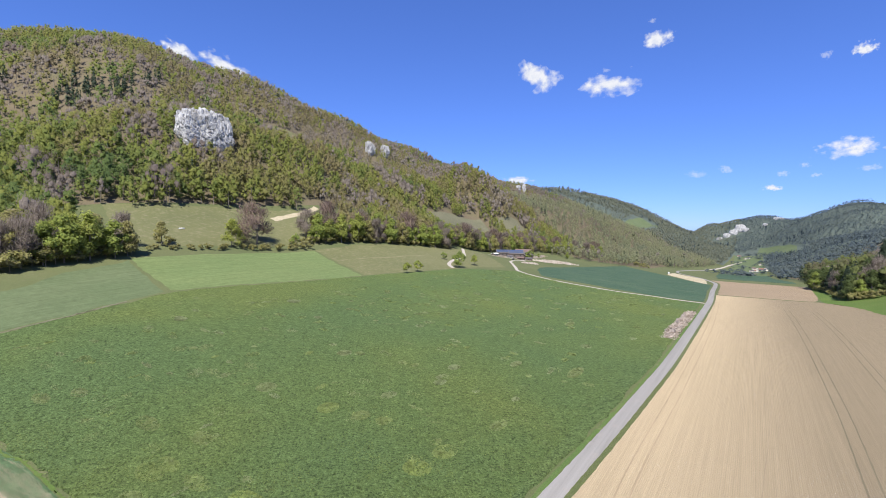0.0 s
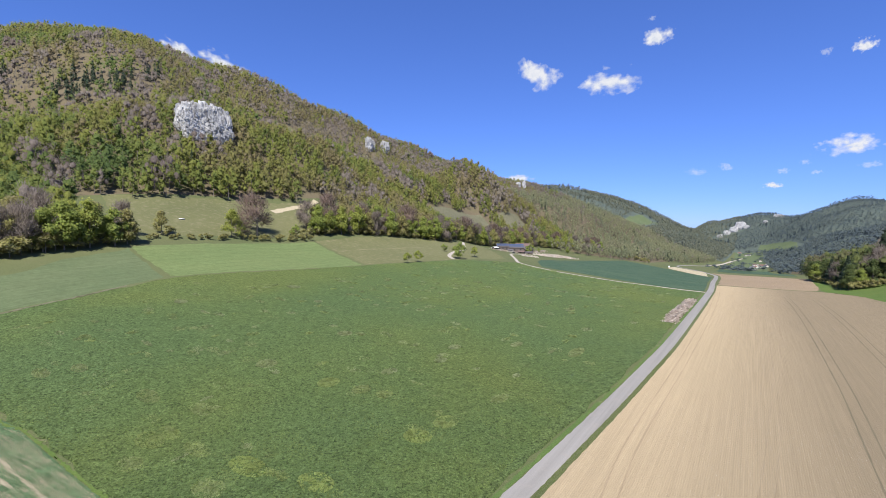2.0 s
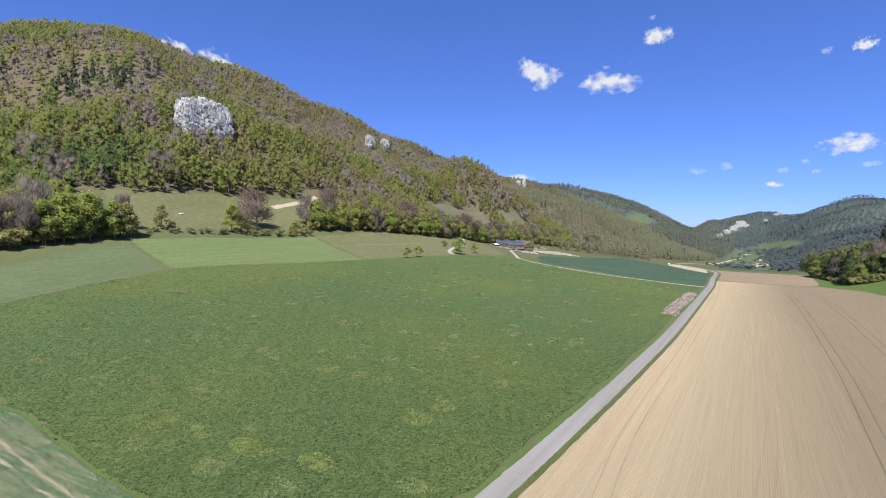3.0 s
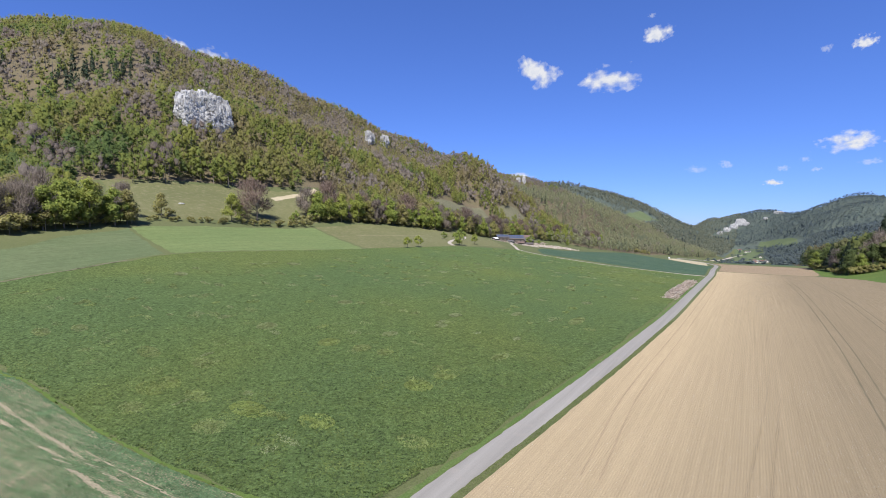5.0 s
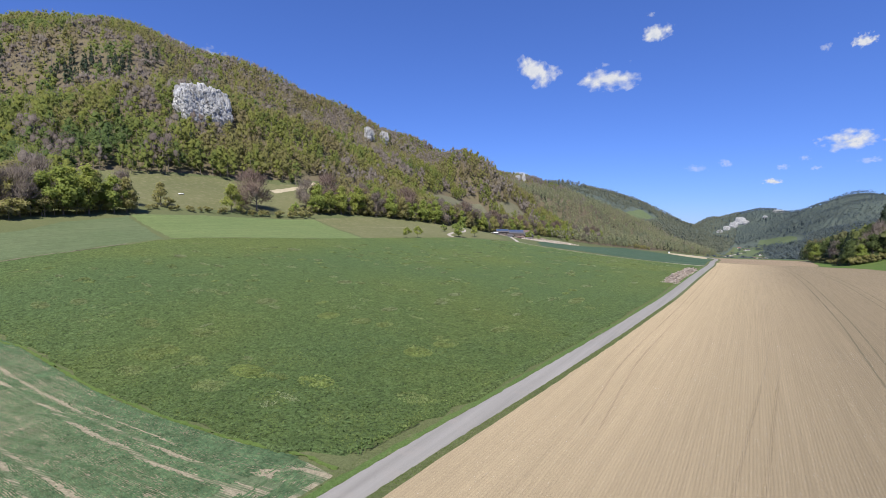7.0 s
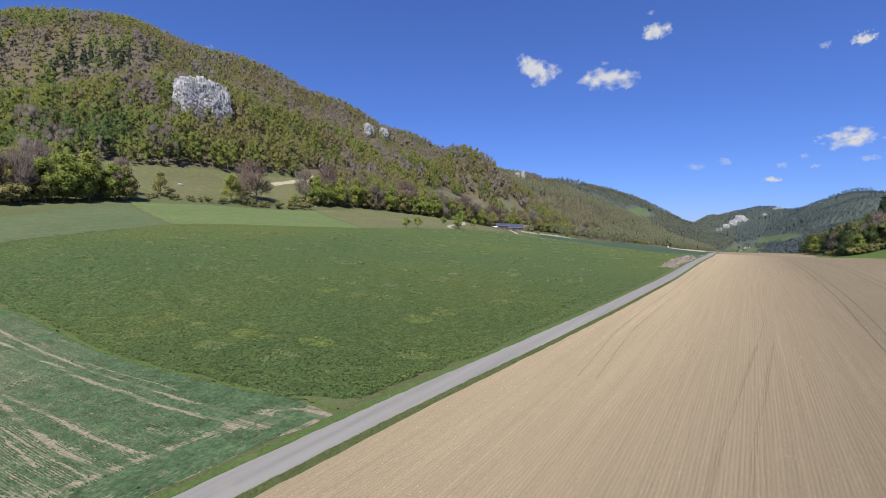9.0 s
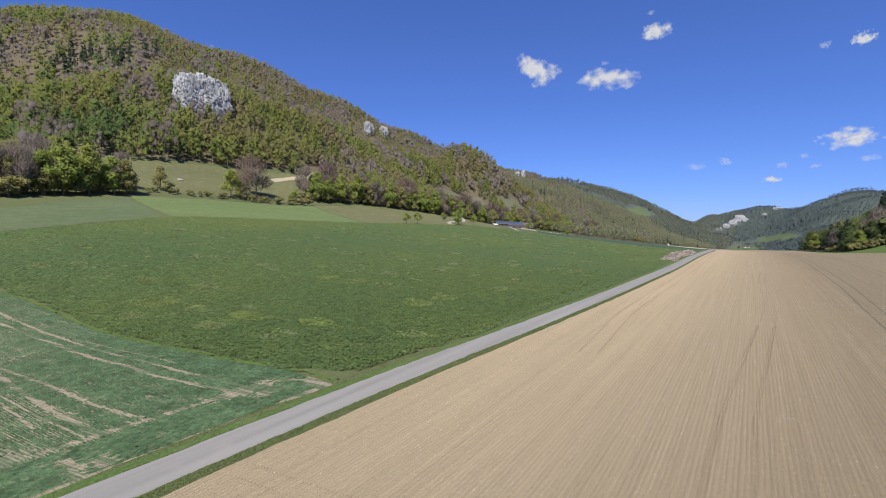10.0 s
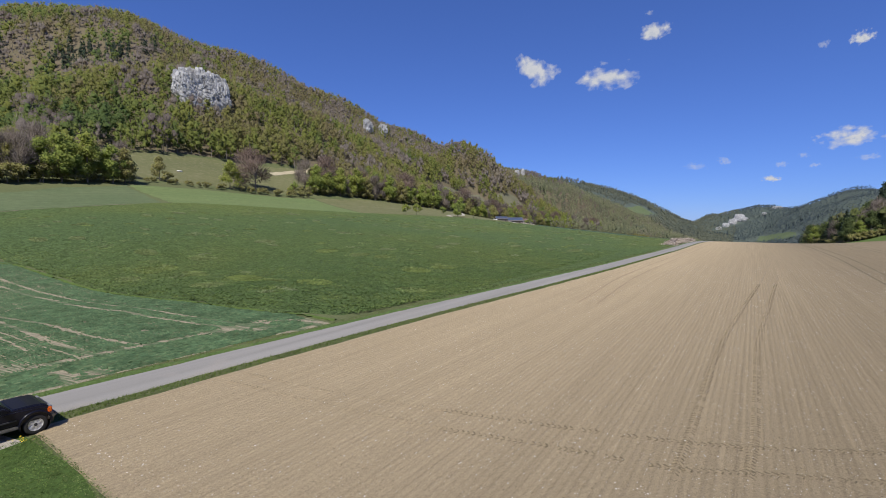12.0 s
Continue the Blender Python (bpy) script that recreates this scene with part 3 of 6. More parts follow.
def outward(tri, normal):
    """Triangles (n, 3, 3) wound to face their shading normals, as rows of place and normal."""
    face = np.cross(tri[:, 1] - tri[:, 0], tri[:, 2] - tri[:, 0])
    flip = (face * normal).sum(1) < 0
    tri[flip] = tri[flip][:, [0, 2, 1]]
    return np.concatenate([tri.reshape(-1, 3), np.repeat(normal, 3, axis=0)], 1)


def stick(a, b, r0, r1, sides=4):
    """A tapered prism as triangles, with its normals."""
    a, b = np.array(a, float), np.array(b, float)
    ax = unit((b - a)[None])[0]
    p = unit(np.cross(ax, (0.3, 0.9, 0.1))[None])[0]
    q = np.cross(ax, p)
    ang = np.arange(sides) * 2 * math.pi / sides
    ring = np.cos(ang)[:, None] * p + np.sin(ang)[:, None] * q
    lo, hi = a + ring * r0, b + ring * r1
    j = np.roll(np.arange(sides), -1)
    tri = np.concatenate([np.stack([lo, lo[j], hi[j]], 1), np.stack([lo, hi[j], hi], 1)])
    nrm = unit(np.concatenate([ring + ring[j], ring + ring[j]]))
    return outward(tri, nrm)


def crown_lobes(rng, spread, base, least=7, most=12):
    """Rounded masses that make up a crown: centre and radius."""
    lobes = []
    for k in range(rng.integers(least, most)):
        t = rng.uniform(0, 1)
        low = 0.18 if base > 0.1 else 0.36
        r = spread * math.sin(math.pi * (low + (0.93 - low) * t)) * rng.uniform(0.35, 0.85)
        ang = rng.uniform(0, 6.28)
        lobes.append((r * math.cos(ang), r * math.sin(ang), base + (0.9 - base) * (0.1 + 0.82 * t), rng.uniform(0.10, 0.19)))
    lobes.append((rng.normal(0, 0.03), rng.normal(0, 0.03), 0.85, 0.14))
    return np.array(lobes)


def ball(level):
    """Vertices and triangles of a round mass to shape further."""
    bm = bmesh.new()
    bmesh.ops.create_icosphere(bm, subdivisions=level, radius=1.0)
    bm.verts.ensure_lookup_table()
    v, f = np.array([w.co[:] for w in bm.verts]), np.array([[w.index for w in g.verts] for g in bm.faces])
    bm.free()
    return v, f


BALLS = {0: (np.array([(1, 0, 0), (-1, 0, 0), (0, 1, 0), (0, -1, 0), (0, 0, 1), (0, 0, -1)], float),
             np.array([(0, 2, 4), (2, 1, 4), (1, 3, 4), (3, 0, 4), (2, 0, 5), (1, 2, 5), (3, 1, 5), (0, 3, 5)])), 1: ball(1)}


def mass(rng, centre, radius, level, rough=0.12, up=0.3):
    """The close inner mass of a crown, with an uneven surface, as triangles and normals."""
    v, f = BALLS[level]
    turn = np.linalg.qr(rng.normal(0, 1, (3, 3)))[0]
    n = v @ turn
    knobs = unit(rng.normal(0, 1, (6, 3)) + (0, 0, 0.3))
    swell = np.clip((n @ knobs.T - 0.55) / 0.45, 0, 1).max(1)
    p = n * (0.86 + 0.3 * swell + rng.uniform(-rough, rough, len(n)))[:, None] * radius + centre
    soft = unit(n + (0, 0, up))
    tri = p[f]
    face = np.cross(tri[:, 1] - tri[:, 0], tri[:, 2] - tri[:, 0])
    flip = (face * (tri.mean(1) - centre)).sum(1) < 0
    f = np.where(flip[:, None], f[:, [0, 2, 1]], f)
    return np.concatenate([p[f].reshape(-1, 3), soft[f].reshape(-1, 3)], 1)


def leafy_template(rng, n, leaf, height=1.0, spread=0.38, base=0.22, limbs=0, up=0.55, lobed=(7, 12, 1.0), core=1):
    """A broadleaf tree of height 1: leaf sprays round lobes with a close inner mass, and a trunk with limbs."""
    lobes = crown_lobes(rng, spread, base, lobed[0], lobed[1])
    lobes[:, 3] *= lobed[2]
    pick = rng.choice(len(lobes), n, p=lobes[:, 3] ** 2 / (lobes[:, 3] ** 2).sum())
    way = unit(rng.normal(0, 1, (n, 3)) + (0, 0, 0.25))
    centre = lobes[pick, :3] + way * lobes[pick, 3:4] * rng.uniform(0.5, 1.3, n)[:, None] * (1, 1, 0.9)
    crown = [leaf_tris(rng, centre, unit(0.7 * way + 0.5 * unit(centre - (0, 0, 0.45)) + (0, 0, up)), leaf)]
    for x, y, z, r in lobes:
        crown.append(mass(rng, np.array((x, y, z)), np.array((r, r, r * 0.9)) * 0.55, core, 0.18, up))
    trunk = [stick((0, 0, -0.03), (0.01, 0, 0.55), 0.016, 0.008, 4 if limbs < 3 else 7)]
    for k in range(limbs):
        x, y, z, _ = lobes[k % len(lobes)]
        trunk.append(stick((0.005, 0, rng.uniform(0.2, 0.5)), (x * 0.9, y * 0.9, z), 0.007, 0.002, 4))
    return np.concatenate(crown), np.concatenate(trunk)


def stand_template(rng, n, leaf, masses=6, core=1, spread=0.34, base=0.16, trunk=True, up=0.9):
    """A broadleaf tree of a closed stand: several upright masses with loose sprays between and above them."""
    crown, spots, ways = [], [], []
    for k in range(masses):
        t = (k + rng.uniform(0.2, 0.8)) / masses
        a = rng.uniform(0, 6.28)
        out = spread * rng.uniform(0.35, 0.75) * math.sin(math.pi * (0.3 + 0.62 * t))
        mid = np.array((out * math.cos(a), out * math.sin(a), base + (0.86 - base) * (0.2 + 0.8 * t)))
        radius = np.array((1.1, 1.1, 1.05)) * rng.uniform(0.11, 0.17) * (1.35 if masses < 4 else 1.0)
        crown.append(mass(rng, mid, radius * 0.62, core, 0.25, up))
        m = n // masses
        way = unit(rng.normal(0, 1, (m, 3)) + (0, 0, 0.3))
        spots.append(mid + way * radius * rng.uniform(0.55, 1.5, m)[:, None])
        ways.append(way)
    spots, ways = np.concatenate(spots), np.concatenate(ways)
    crown.append(leaf_tris(rng, spots, unit(0.6 * ways + unit(spots - (0, 0, 0.5)) * 0.4 + (0, 0, up)), leaf))
    return np.concatenate(crown), stick((0, 0, -0.03), (0.01, 0, 0.6), 0.014, 0.007, 3) if trunk else None


def slivers(rng, c, way, width, length):
    """Thin twigs from each point along its way."""
    n = len(c)
    side = unit(np.cross(way, rng.normal(0, 1, (n, 3)))) * width
    tri = np.stack([c - side, c + side, c + way * length[:, None]], 1)
    return outward(tri, unit(unit(c - (0, 0, 0.4)) + (0, 0, 0.7) + rng.normal(0, 0.25, (n, 3))))


def bare_template(rng, n, width, spread=0.36, base=0.2, limbs=0, core=None):
    """A broadleaf tree still nearly bare: uneven masses of fine upright twigs."""
    lobes = crown_lobes(rng, spread, base + 0.1)
    pick = rng.choice(len(lobes), n, p=lobes[:, 3] ** 2 / (lobes[:, 3] ** 2).sum())
    off = unit(rng.normal(0, 1, (n, 3))) * (rng.uniform(0.1, 1.1, n) ** 0.6)[:, None]
    c = lobes[pick, :3] + off * lobes[pick, 3:4] * (1, 1, 1.15)
    way = unit(unit(c - (0, 0, 0.3)) * (1, 1, 0.6) + (0, 0, 0.5) + rng.normal(0, 0.45, (n, 3)))
    crown = slivers(rng, c, way, width, rng.uniform(0.06, 0.15, n))
    if core is not None:  # close inner twigs
        for x, y, z, r in lobes[:6]:
            crown = np.concatenate([crown, mass(rng, np.array((x, y, z)), np.array((r, r, r * 1.2)) * 0.6, core, 0.25, 0.8)])
    trunk = [stick((0, 0, -0.03), (0, 0.01, 0.5), 0.018, 0.009, 4)]
    for k in range(limbs):
        x, y, z, _ = lobes[k % len(lobes)]
        trunk.append(stick((0, 0, rng.uniform(0.18, 0.45)), (x, y, z), 0.008, 0.0015, 4))
    return crown, np.concatenate(trunk)


def fir_template(rng, n, leaf):
    z = 0.08 + 0.92 * (1 - np.sqrt(rng.uniform(0, 1, n)))
    ang = rng.uniform(0, 6.28, n)
    tier = 0.75 + 0.35 * np.abs(np.sin(z * 24))
    rad = 0.21 * (1.03 - z) * rng.uniform(0.5, 1.05, n) * tier
    c = np.stack([rad * np.cos(ang), rad * np.sin(ang), z], 1)
    crown = leaf_tris(rng, c, np.stack([np.cos(ang), np.sin(ang), np.full(n, 0.9)], 1), leaf)
    return crown, stick((0, 0, -0.03), (0, 0, 0.8), 0.012, 0.004, 4)


def stamp(templates, which, pos, size, turn, tint):
    """All trees as one list of triangles: vertices, normals, tint and material slot per triangle."""
    vs, ns, ts, ms = [], [], [], []
    for k, (slot, crown, trunk) in enumerate(templates):
        sel = np.where(which == k)[0]
        if not len(sel):
            continue
        c, s = np.cos(turn[sel])[:, None], np.sin(turn[sel])[:, None]
        for tri, m in ((crown, slot), (trunk, 3)):
            if tri is None:
                continue
            x = (tri[None, :, 0] * c - tri[None, :, 1] * s) * size[sel, None, 0]
            y = (tri[None, :, 0] * s + tri[None, :, 1] * c) * size[sel, None, 0]
            z = tri[None, :, 2] * size[sel, None, 1]
            vs.append((np.stack([x, y, z], -1) + pos[sel, None, :]).reshape(-1, 3))
            nx, ny = tri[None, :, 3] * c - tri[None, :, 4] * s, tri[None, :, 3] * s + tri[None, :, 4] * c
            ns.append(np.stack([nx, ny, np.broadcast_to(tri[None, :, 5], nx.shape)], -1).reshape(-1, 3))
            ts.append(np.repeat(tint[sel], len(tri)))
            ms.append(np.full(len(sel) * len(tri) // 3, m))
    return np.concatenate(vs), np.concatenate(ns), np.concatenate(ts), np.concatenate(ms)


def soft_noise(s, d, scale, seed):
    """Smooth value noise in the plan, 0 to 1."""
    rng = np.random.default_rng(seed)
    table = rng.uniform(0, 1, (97, 89))
    a, b = s / scale, d / scale
    i, j = np.floor(a).astype(int), np.floor(b).astype(int)
    u, v = a - i, b - j
    u, v = u * u * (3 - 2 * u), v * v * (3 - 2 * v)
    g = lambda p, q: table[p % 97, q % 89]
    return (g(i, j) * (1 - u) + g(i + 1, j) * u) * (1 - v) + (g(i, j + 1) * (1 - u) + g(i + 1, j + 1) * u) * v


CLEAR = [(60, 200, 176, 240), (194, 214, 210, 247), (354, 490, 216, 272), (506, 564, 230, 254), (262, 342, 354, 416), (114, 132, 374, 386), (1390, 1840, 250, 330), (1290, 1510, -56, -10), (300, 500, 150, 186)]
FIR_STANDS = [(124, 412, 20, 17), (146, 402, 14, 12), (180, 412, 14, 7), (305, 402, 30, 8), (84, 455, 12, 10), (150, 520, 8, 8)]
ROCKS = [(935, 402, 14, 18), (162, 299, 24, 13), (430, 397, 11, 14), (474, 409, 11, 14), (2825, 52, 70, 44), (2650, 134, 40, 16), (2720, 104, 40, 18), (2780, 82, 40, 18), (2870, -68, 30, 14), (2980, -126, 40, 14)]


def woods(name, s0, s1, d0, d1, spacing, templates, tall, bare, fir, label, seed, keep=None, mats=None):
    """A wood between those bounds as one object: trees on a jittered grid, outside clearings."""
    rng = np.random.default_rng(seed)
    s, d = np.meshgrid(np.arange(s0, s1, spacing), np.arange(d0, d1, spacing))
    s, d = s.ravel() + rng.uniform(-0.48, 0.48, s.size) * spacing, d.ravel() + rng.uniform(-0.48, 0.48, d.size) * spacing
    ok = np.ones(s.size, bool)
    for a, b, c, e in CLEAR:
        w = 4 * np.sin(s / 7) + 3 * np.sin(d / 5)
        ok &= ~((s + w > a) & (s + w < b) & (d + w > c) & (d + w < e))
    ok &= ~((s > np.interp(d, [-147, -98, -36], [1935, 2155, 2312])) & (s < np.interp(d, [-160, -104, -46], [2199, 2374, 2461])) & (d < -34) & (d > -170))
    for a, b, r, q in ROCKS:
        ok &= np.hypot((s - a) / r, (d - b) / q) > 1
    if keep is not None:
        ok &= keep(s, d)
    s, d = s[ok], d[ok]
    n = len(s)
    x, y = to_xy(s, d)
    pos = np.stack([x, y, height_sd(s, d)], 1)
    kind = soft_noise(s, d, 22, seed + 1) * 0.75 + rng.uniform(0, 0.3, n)
    firs = soft_noise(s, d, 45, seed + 2) * 0.75 + rng.uniform(0, 0.35, n)
    for a, b, ra, rb in FIR_STANDS:
        firs = np.maximum(firs, 1.5 - 0.45 * np.hypot((s - a) / ra, (d - b) / rb) - rng.uniform(0, 0.25, n))
    if spacing < 8.5:
        bare = bare + np.interp(s, [20, 70, 110, 260, 330, 600], [0.2, 0.16, -0.02, 0.04, 0.12, 0.12]) + np.interp(d, [240, 300, 345, 400, 480], [-0.06, 0.02, 0.1, 0.06, 0.04])
    slot = np.where(firs > 1 - fir, 2, np.where(kind < bare, 1, 0))
    which = np.zeros(n, int)
    for m in (0, 1, 2):
        choices = [k for k, t in enumerate(templates) if t[0] == m]
        sel = slot == m
        which[sel] = rng.choice(choices, sel.sum())
    h = tall * rng.uniform(0.7, 1.18, n) * (0.75 + 0.5 * soft_noise(s, d, 60, seed + 3))
    w = np.maximum(h * rng.uniform(0.7, 1.05, n), spacing * 1.35)
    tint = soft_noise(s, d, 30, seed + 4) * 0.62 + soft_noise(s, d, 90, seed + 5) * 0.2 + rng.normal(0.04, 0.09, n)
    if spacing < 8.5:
        # leaf tint darker at low s: lens falloff put into the colour
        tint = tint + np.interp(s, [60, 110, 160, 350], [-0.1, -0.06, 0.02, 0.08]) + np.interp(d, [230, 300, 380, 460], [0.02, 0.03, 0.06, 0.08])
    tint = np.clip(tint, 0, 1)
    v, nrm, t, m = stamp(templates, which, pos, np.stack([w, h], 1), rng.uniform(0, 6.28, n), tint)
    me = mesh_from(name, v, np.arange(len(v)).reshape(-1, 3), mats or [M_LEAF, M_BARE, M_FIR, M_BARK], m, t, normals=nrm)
    return tagged(new(name, me), label, "woodland", kind="stuff")


NEAR_T = ([(0, *stand_template(TREE_RNG, 243, 0.024, 9, 0, base=0.0)) for _ in range(7)] + [(1, *bare_template(TREE_RNG, 230, 0.006, limbs=4, core=1)) for _ in range(4)]
          + [(2, *fir_template(TREE_RNG, 190, 0.045)) for _ in range(2)])
MID_T = ([(0, *stand_template(TREE_RNG, 75, 0.037, 5, 0, base=0.05)) for _ in range(8)] + [(1, *bare_template(TREE_RNG, 84, 0.011, core=0)) for _ in range(5)]
         + [(2, *fir_template(TREE_RNG, 76, 0.07)) for _ in range(2)])
FAR_T = ([(0, *stand_template(TREE_RNG, 10, 0.09, 2, 0, trunk=False)) for _ in range(6)] + [(1, *stand_template(TREE_RNG, 10, 0.09, 2, 0, trunk=False)) for _ in range(3)]
         + [(2, fir_template(TREE_RNG, 26, 0.11)[0], None) for _ in range(2)])

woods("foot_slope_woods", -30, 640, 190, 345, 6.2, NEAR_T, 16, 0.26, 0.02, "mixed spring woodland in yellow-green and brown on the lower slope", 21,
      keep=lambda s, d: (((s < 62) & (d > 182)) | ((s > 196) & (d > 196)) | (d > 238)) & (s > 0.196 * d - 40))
woods("hillside_woods", 20, 1400, 345, 830, 7.7, MID_T, 14, 0.32, 0.03, "mixed spring woodland covering the steep upper hillside", 31,
      keep=lambda s, d: (d < np.interp(s, [150, 300, 500, 700, 850, 1000, 1100, 1200, 1400], [790, 710, 650, 575, 475, 595, 460, 320, 355])) & (s > 0.196 * d - 40))
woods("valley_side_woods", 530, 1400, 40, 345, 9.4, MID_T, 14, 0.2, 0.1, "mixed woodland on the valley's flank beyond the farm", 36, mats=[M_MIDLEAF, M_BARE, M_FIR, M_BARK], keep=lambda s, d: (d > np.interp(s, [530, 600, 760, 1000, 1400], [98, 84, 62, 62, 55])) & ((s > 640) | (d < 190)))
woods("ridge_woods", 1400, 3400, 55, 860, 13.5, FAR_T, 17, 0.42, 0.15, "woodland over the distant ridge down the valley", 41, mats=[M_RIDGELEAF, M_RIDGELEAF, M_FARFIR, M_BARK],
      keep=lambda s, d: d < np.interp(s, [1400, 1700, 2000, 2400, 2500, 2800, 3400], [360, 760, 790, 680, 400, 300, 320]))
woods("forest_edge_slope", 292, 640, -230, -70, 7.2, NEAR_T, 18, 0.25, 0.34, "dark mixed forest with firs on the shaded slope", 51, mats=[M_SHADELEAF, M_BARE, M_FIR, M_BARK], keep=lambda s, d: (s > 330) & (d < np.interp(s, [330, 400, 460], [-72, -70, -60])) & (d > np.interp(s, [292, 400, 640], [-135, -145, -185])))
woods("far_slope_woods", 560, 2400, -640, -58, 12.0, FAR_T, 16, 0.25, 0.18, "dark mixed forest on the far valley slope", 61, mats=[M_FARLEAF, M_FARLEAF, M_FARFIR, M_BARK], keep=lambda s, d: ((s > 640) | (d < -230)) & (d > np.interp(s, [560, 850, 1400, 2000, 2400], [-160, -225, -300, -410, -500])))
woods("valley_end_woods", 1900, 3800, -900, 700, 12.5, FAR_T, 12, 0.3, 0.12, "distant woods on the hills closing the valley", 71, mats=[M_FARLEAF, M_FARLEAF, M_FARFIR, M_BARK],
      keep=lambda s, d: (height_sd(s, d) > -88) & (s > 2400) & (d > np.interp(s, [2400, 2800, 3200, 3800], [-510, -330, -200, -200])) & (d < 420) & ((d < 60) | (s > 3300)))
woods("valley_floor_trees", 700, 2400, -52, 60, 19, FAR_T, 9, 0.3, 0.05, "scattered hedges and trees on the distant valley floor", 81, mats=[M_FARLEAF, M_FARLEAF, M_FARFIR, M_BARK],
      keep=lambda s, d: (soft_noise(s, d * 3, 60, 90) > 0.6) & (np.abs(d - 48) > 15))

# ---- single trees along the fields ----


def tree_thing(name, crown, trunk, size, tint, leaf, label, category="tree", spreadf=1.0):
    """A tree as a thing of trunk and crown, built at the origin."""
    rng = np.random.default_rng(int(tint * 1000) + len(crown))
    ob = empty(name, Matrix(), label, category)
    k = np.array([size * spreadf, size * spreadf, size])
    for nm, tri, mat in (("crown", crown, leaf), ("trunk", trunk, M_BARK)):
        n = len(tri) // 3
        t = np.repeat(np.clip(tint + rng.normal(0, 0.07, n), 0, 1), 3)
        child = new(nm, mesh_from(nm, tri[:, :3] * k, np.arange(len(tri)).reshape(-1, 3), [mat], tint=t, normals=tri[:, 3:]))
        child.parent = ob
    return ob


T_RNG = np.random.default_rng(5)


def broadleaf(size, tint, label, spread=0.4, base=0.04, n=2700, leaf=0.0225, spreadf=1.0, name="tree"):
    return tree_thing(name, *leafy_template(T_RNG, n, leaf, spread=spread, base=base, limbs=9, up=0.75, lobed=(16, 24, 0.74)), size, tint, M_EDGELEAF, label, spreadf=spreadf)


def twiggy(size, tint, label, spread=0.42, bole=0.2, spreadf=1.0):
    return tree_thing("bare_tree", *bare_template(T_RNG, 3000, 0.0048, spread, bole, 16), size, tint, M_TWIG, label, spreadf=spreadf)


def set_tree(proto, s, d, scale=1.0, turn=0.0, group="", sink=0.0):
    x, y, z = place(s, d, -sink)
    ob = copy_thing(proto, pose(x, y, z, 0, 0, turn))
    ob.scale = (scale, scale, scale)
    return tagged(ob, group=group)


PROTO = {
    "lime": broadleaf(13, 0.50, "fresh yellow-green broadleaf tree with a dense crown", spread=0.36, base=0.06),
    "green": broadleaf(16, 0.34, "mid-green broadleaf tree at the edge of the woods", spread=0.31, base=0.11),
    "yellow": broadleaf(17, 0.46, "yellow-green maple tree in spring leaf at the wood edge", spread=0.29, base=0.11),
    "olive": broadleaf(15, 0.72, "olive-brown tree just coming into leaf by the pasture", spread=0.34, base=0.0),
    "round": broadleaf(8, 0.30, "small round-crowned green fruit tree on the pasture", spread=0.42, base=0.14, n=1500, leaf=0.026),
    "sparse": broadleaf(6.5, 0.45, "small sparse fruit tree standing on the pasture", spread=0.42, base=0.22, n=1500, leaf=0.026),
    "brown": twiggy(18.5, 0.15, "large bare reddish-brown tree with a wide twiggy crown", spread=0.46, bole=0.02, spreadf=1.35),
    "grey": twiggy(17, 0.62, "leafless grey-brown tree with upright twigs", spread=0.3, bole=0.02),
    "shrub": tree_thing("shrub", *leafy_template(T_RNG, 700, 0.05, spread=0.6, base=0.0, limbs=3, up=0.9), 2.6, 0.72, M_EDGELEAF, "low olive-green hedge shrub below the hillside pasture", "shrub", 1.15),
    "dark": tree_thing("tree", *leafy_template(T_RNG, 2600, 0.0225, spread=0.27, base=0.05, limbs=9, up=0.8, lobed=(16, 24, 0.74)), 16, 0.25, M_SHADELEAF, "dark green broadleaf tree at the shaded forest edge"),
    "fir": tree_thing("fir_tree", *fir_template(T_RNG, 2600, 0.026), 24, 0.4, M_FIR, "tall dark green fir at the forest edge", "tree", 1.2),
}
# solitary trees
set_tree(PROTO["sparse"], 168, 121, 0.95, 20)
set_tree(PROTO["sparse"], 177, 121, 1.05, 140)
set_tree(PROTO["round"], 217, 121, 1.35, 60)
set_tree(PROTO["round"], 232, 131, 0.8, 10)
set_tree(PROTO["sparse"], 240, 124, 1.15, 75)
set_tree(PROTO["lime"], 114, 188, 1.15, 0)
set_tree(PROTO["round"], 404, 158, 1.35, 20)
set_tree(PROTO["green"], 520, 160, 0.55, 20)
set_tree(PROTO["brown"], 640, 152, 0.5, 50)
set_tree(PROTO["round"], 460, 172, 0.7, 90)
set_tree(PROTO["round"], 236, 145, 0.7, 200)
set_tree(PROTO["brown"], 131, 193, 1.15, 0)
set_tree(PROTO["olive"], 83, 190, 0.72, 90)
set_tree(PROTO["shrub"], 85, 187, 1.9, 30)
set_tree(PROTO["round"], 152, 189, 1.0, 0)
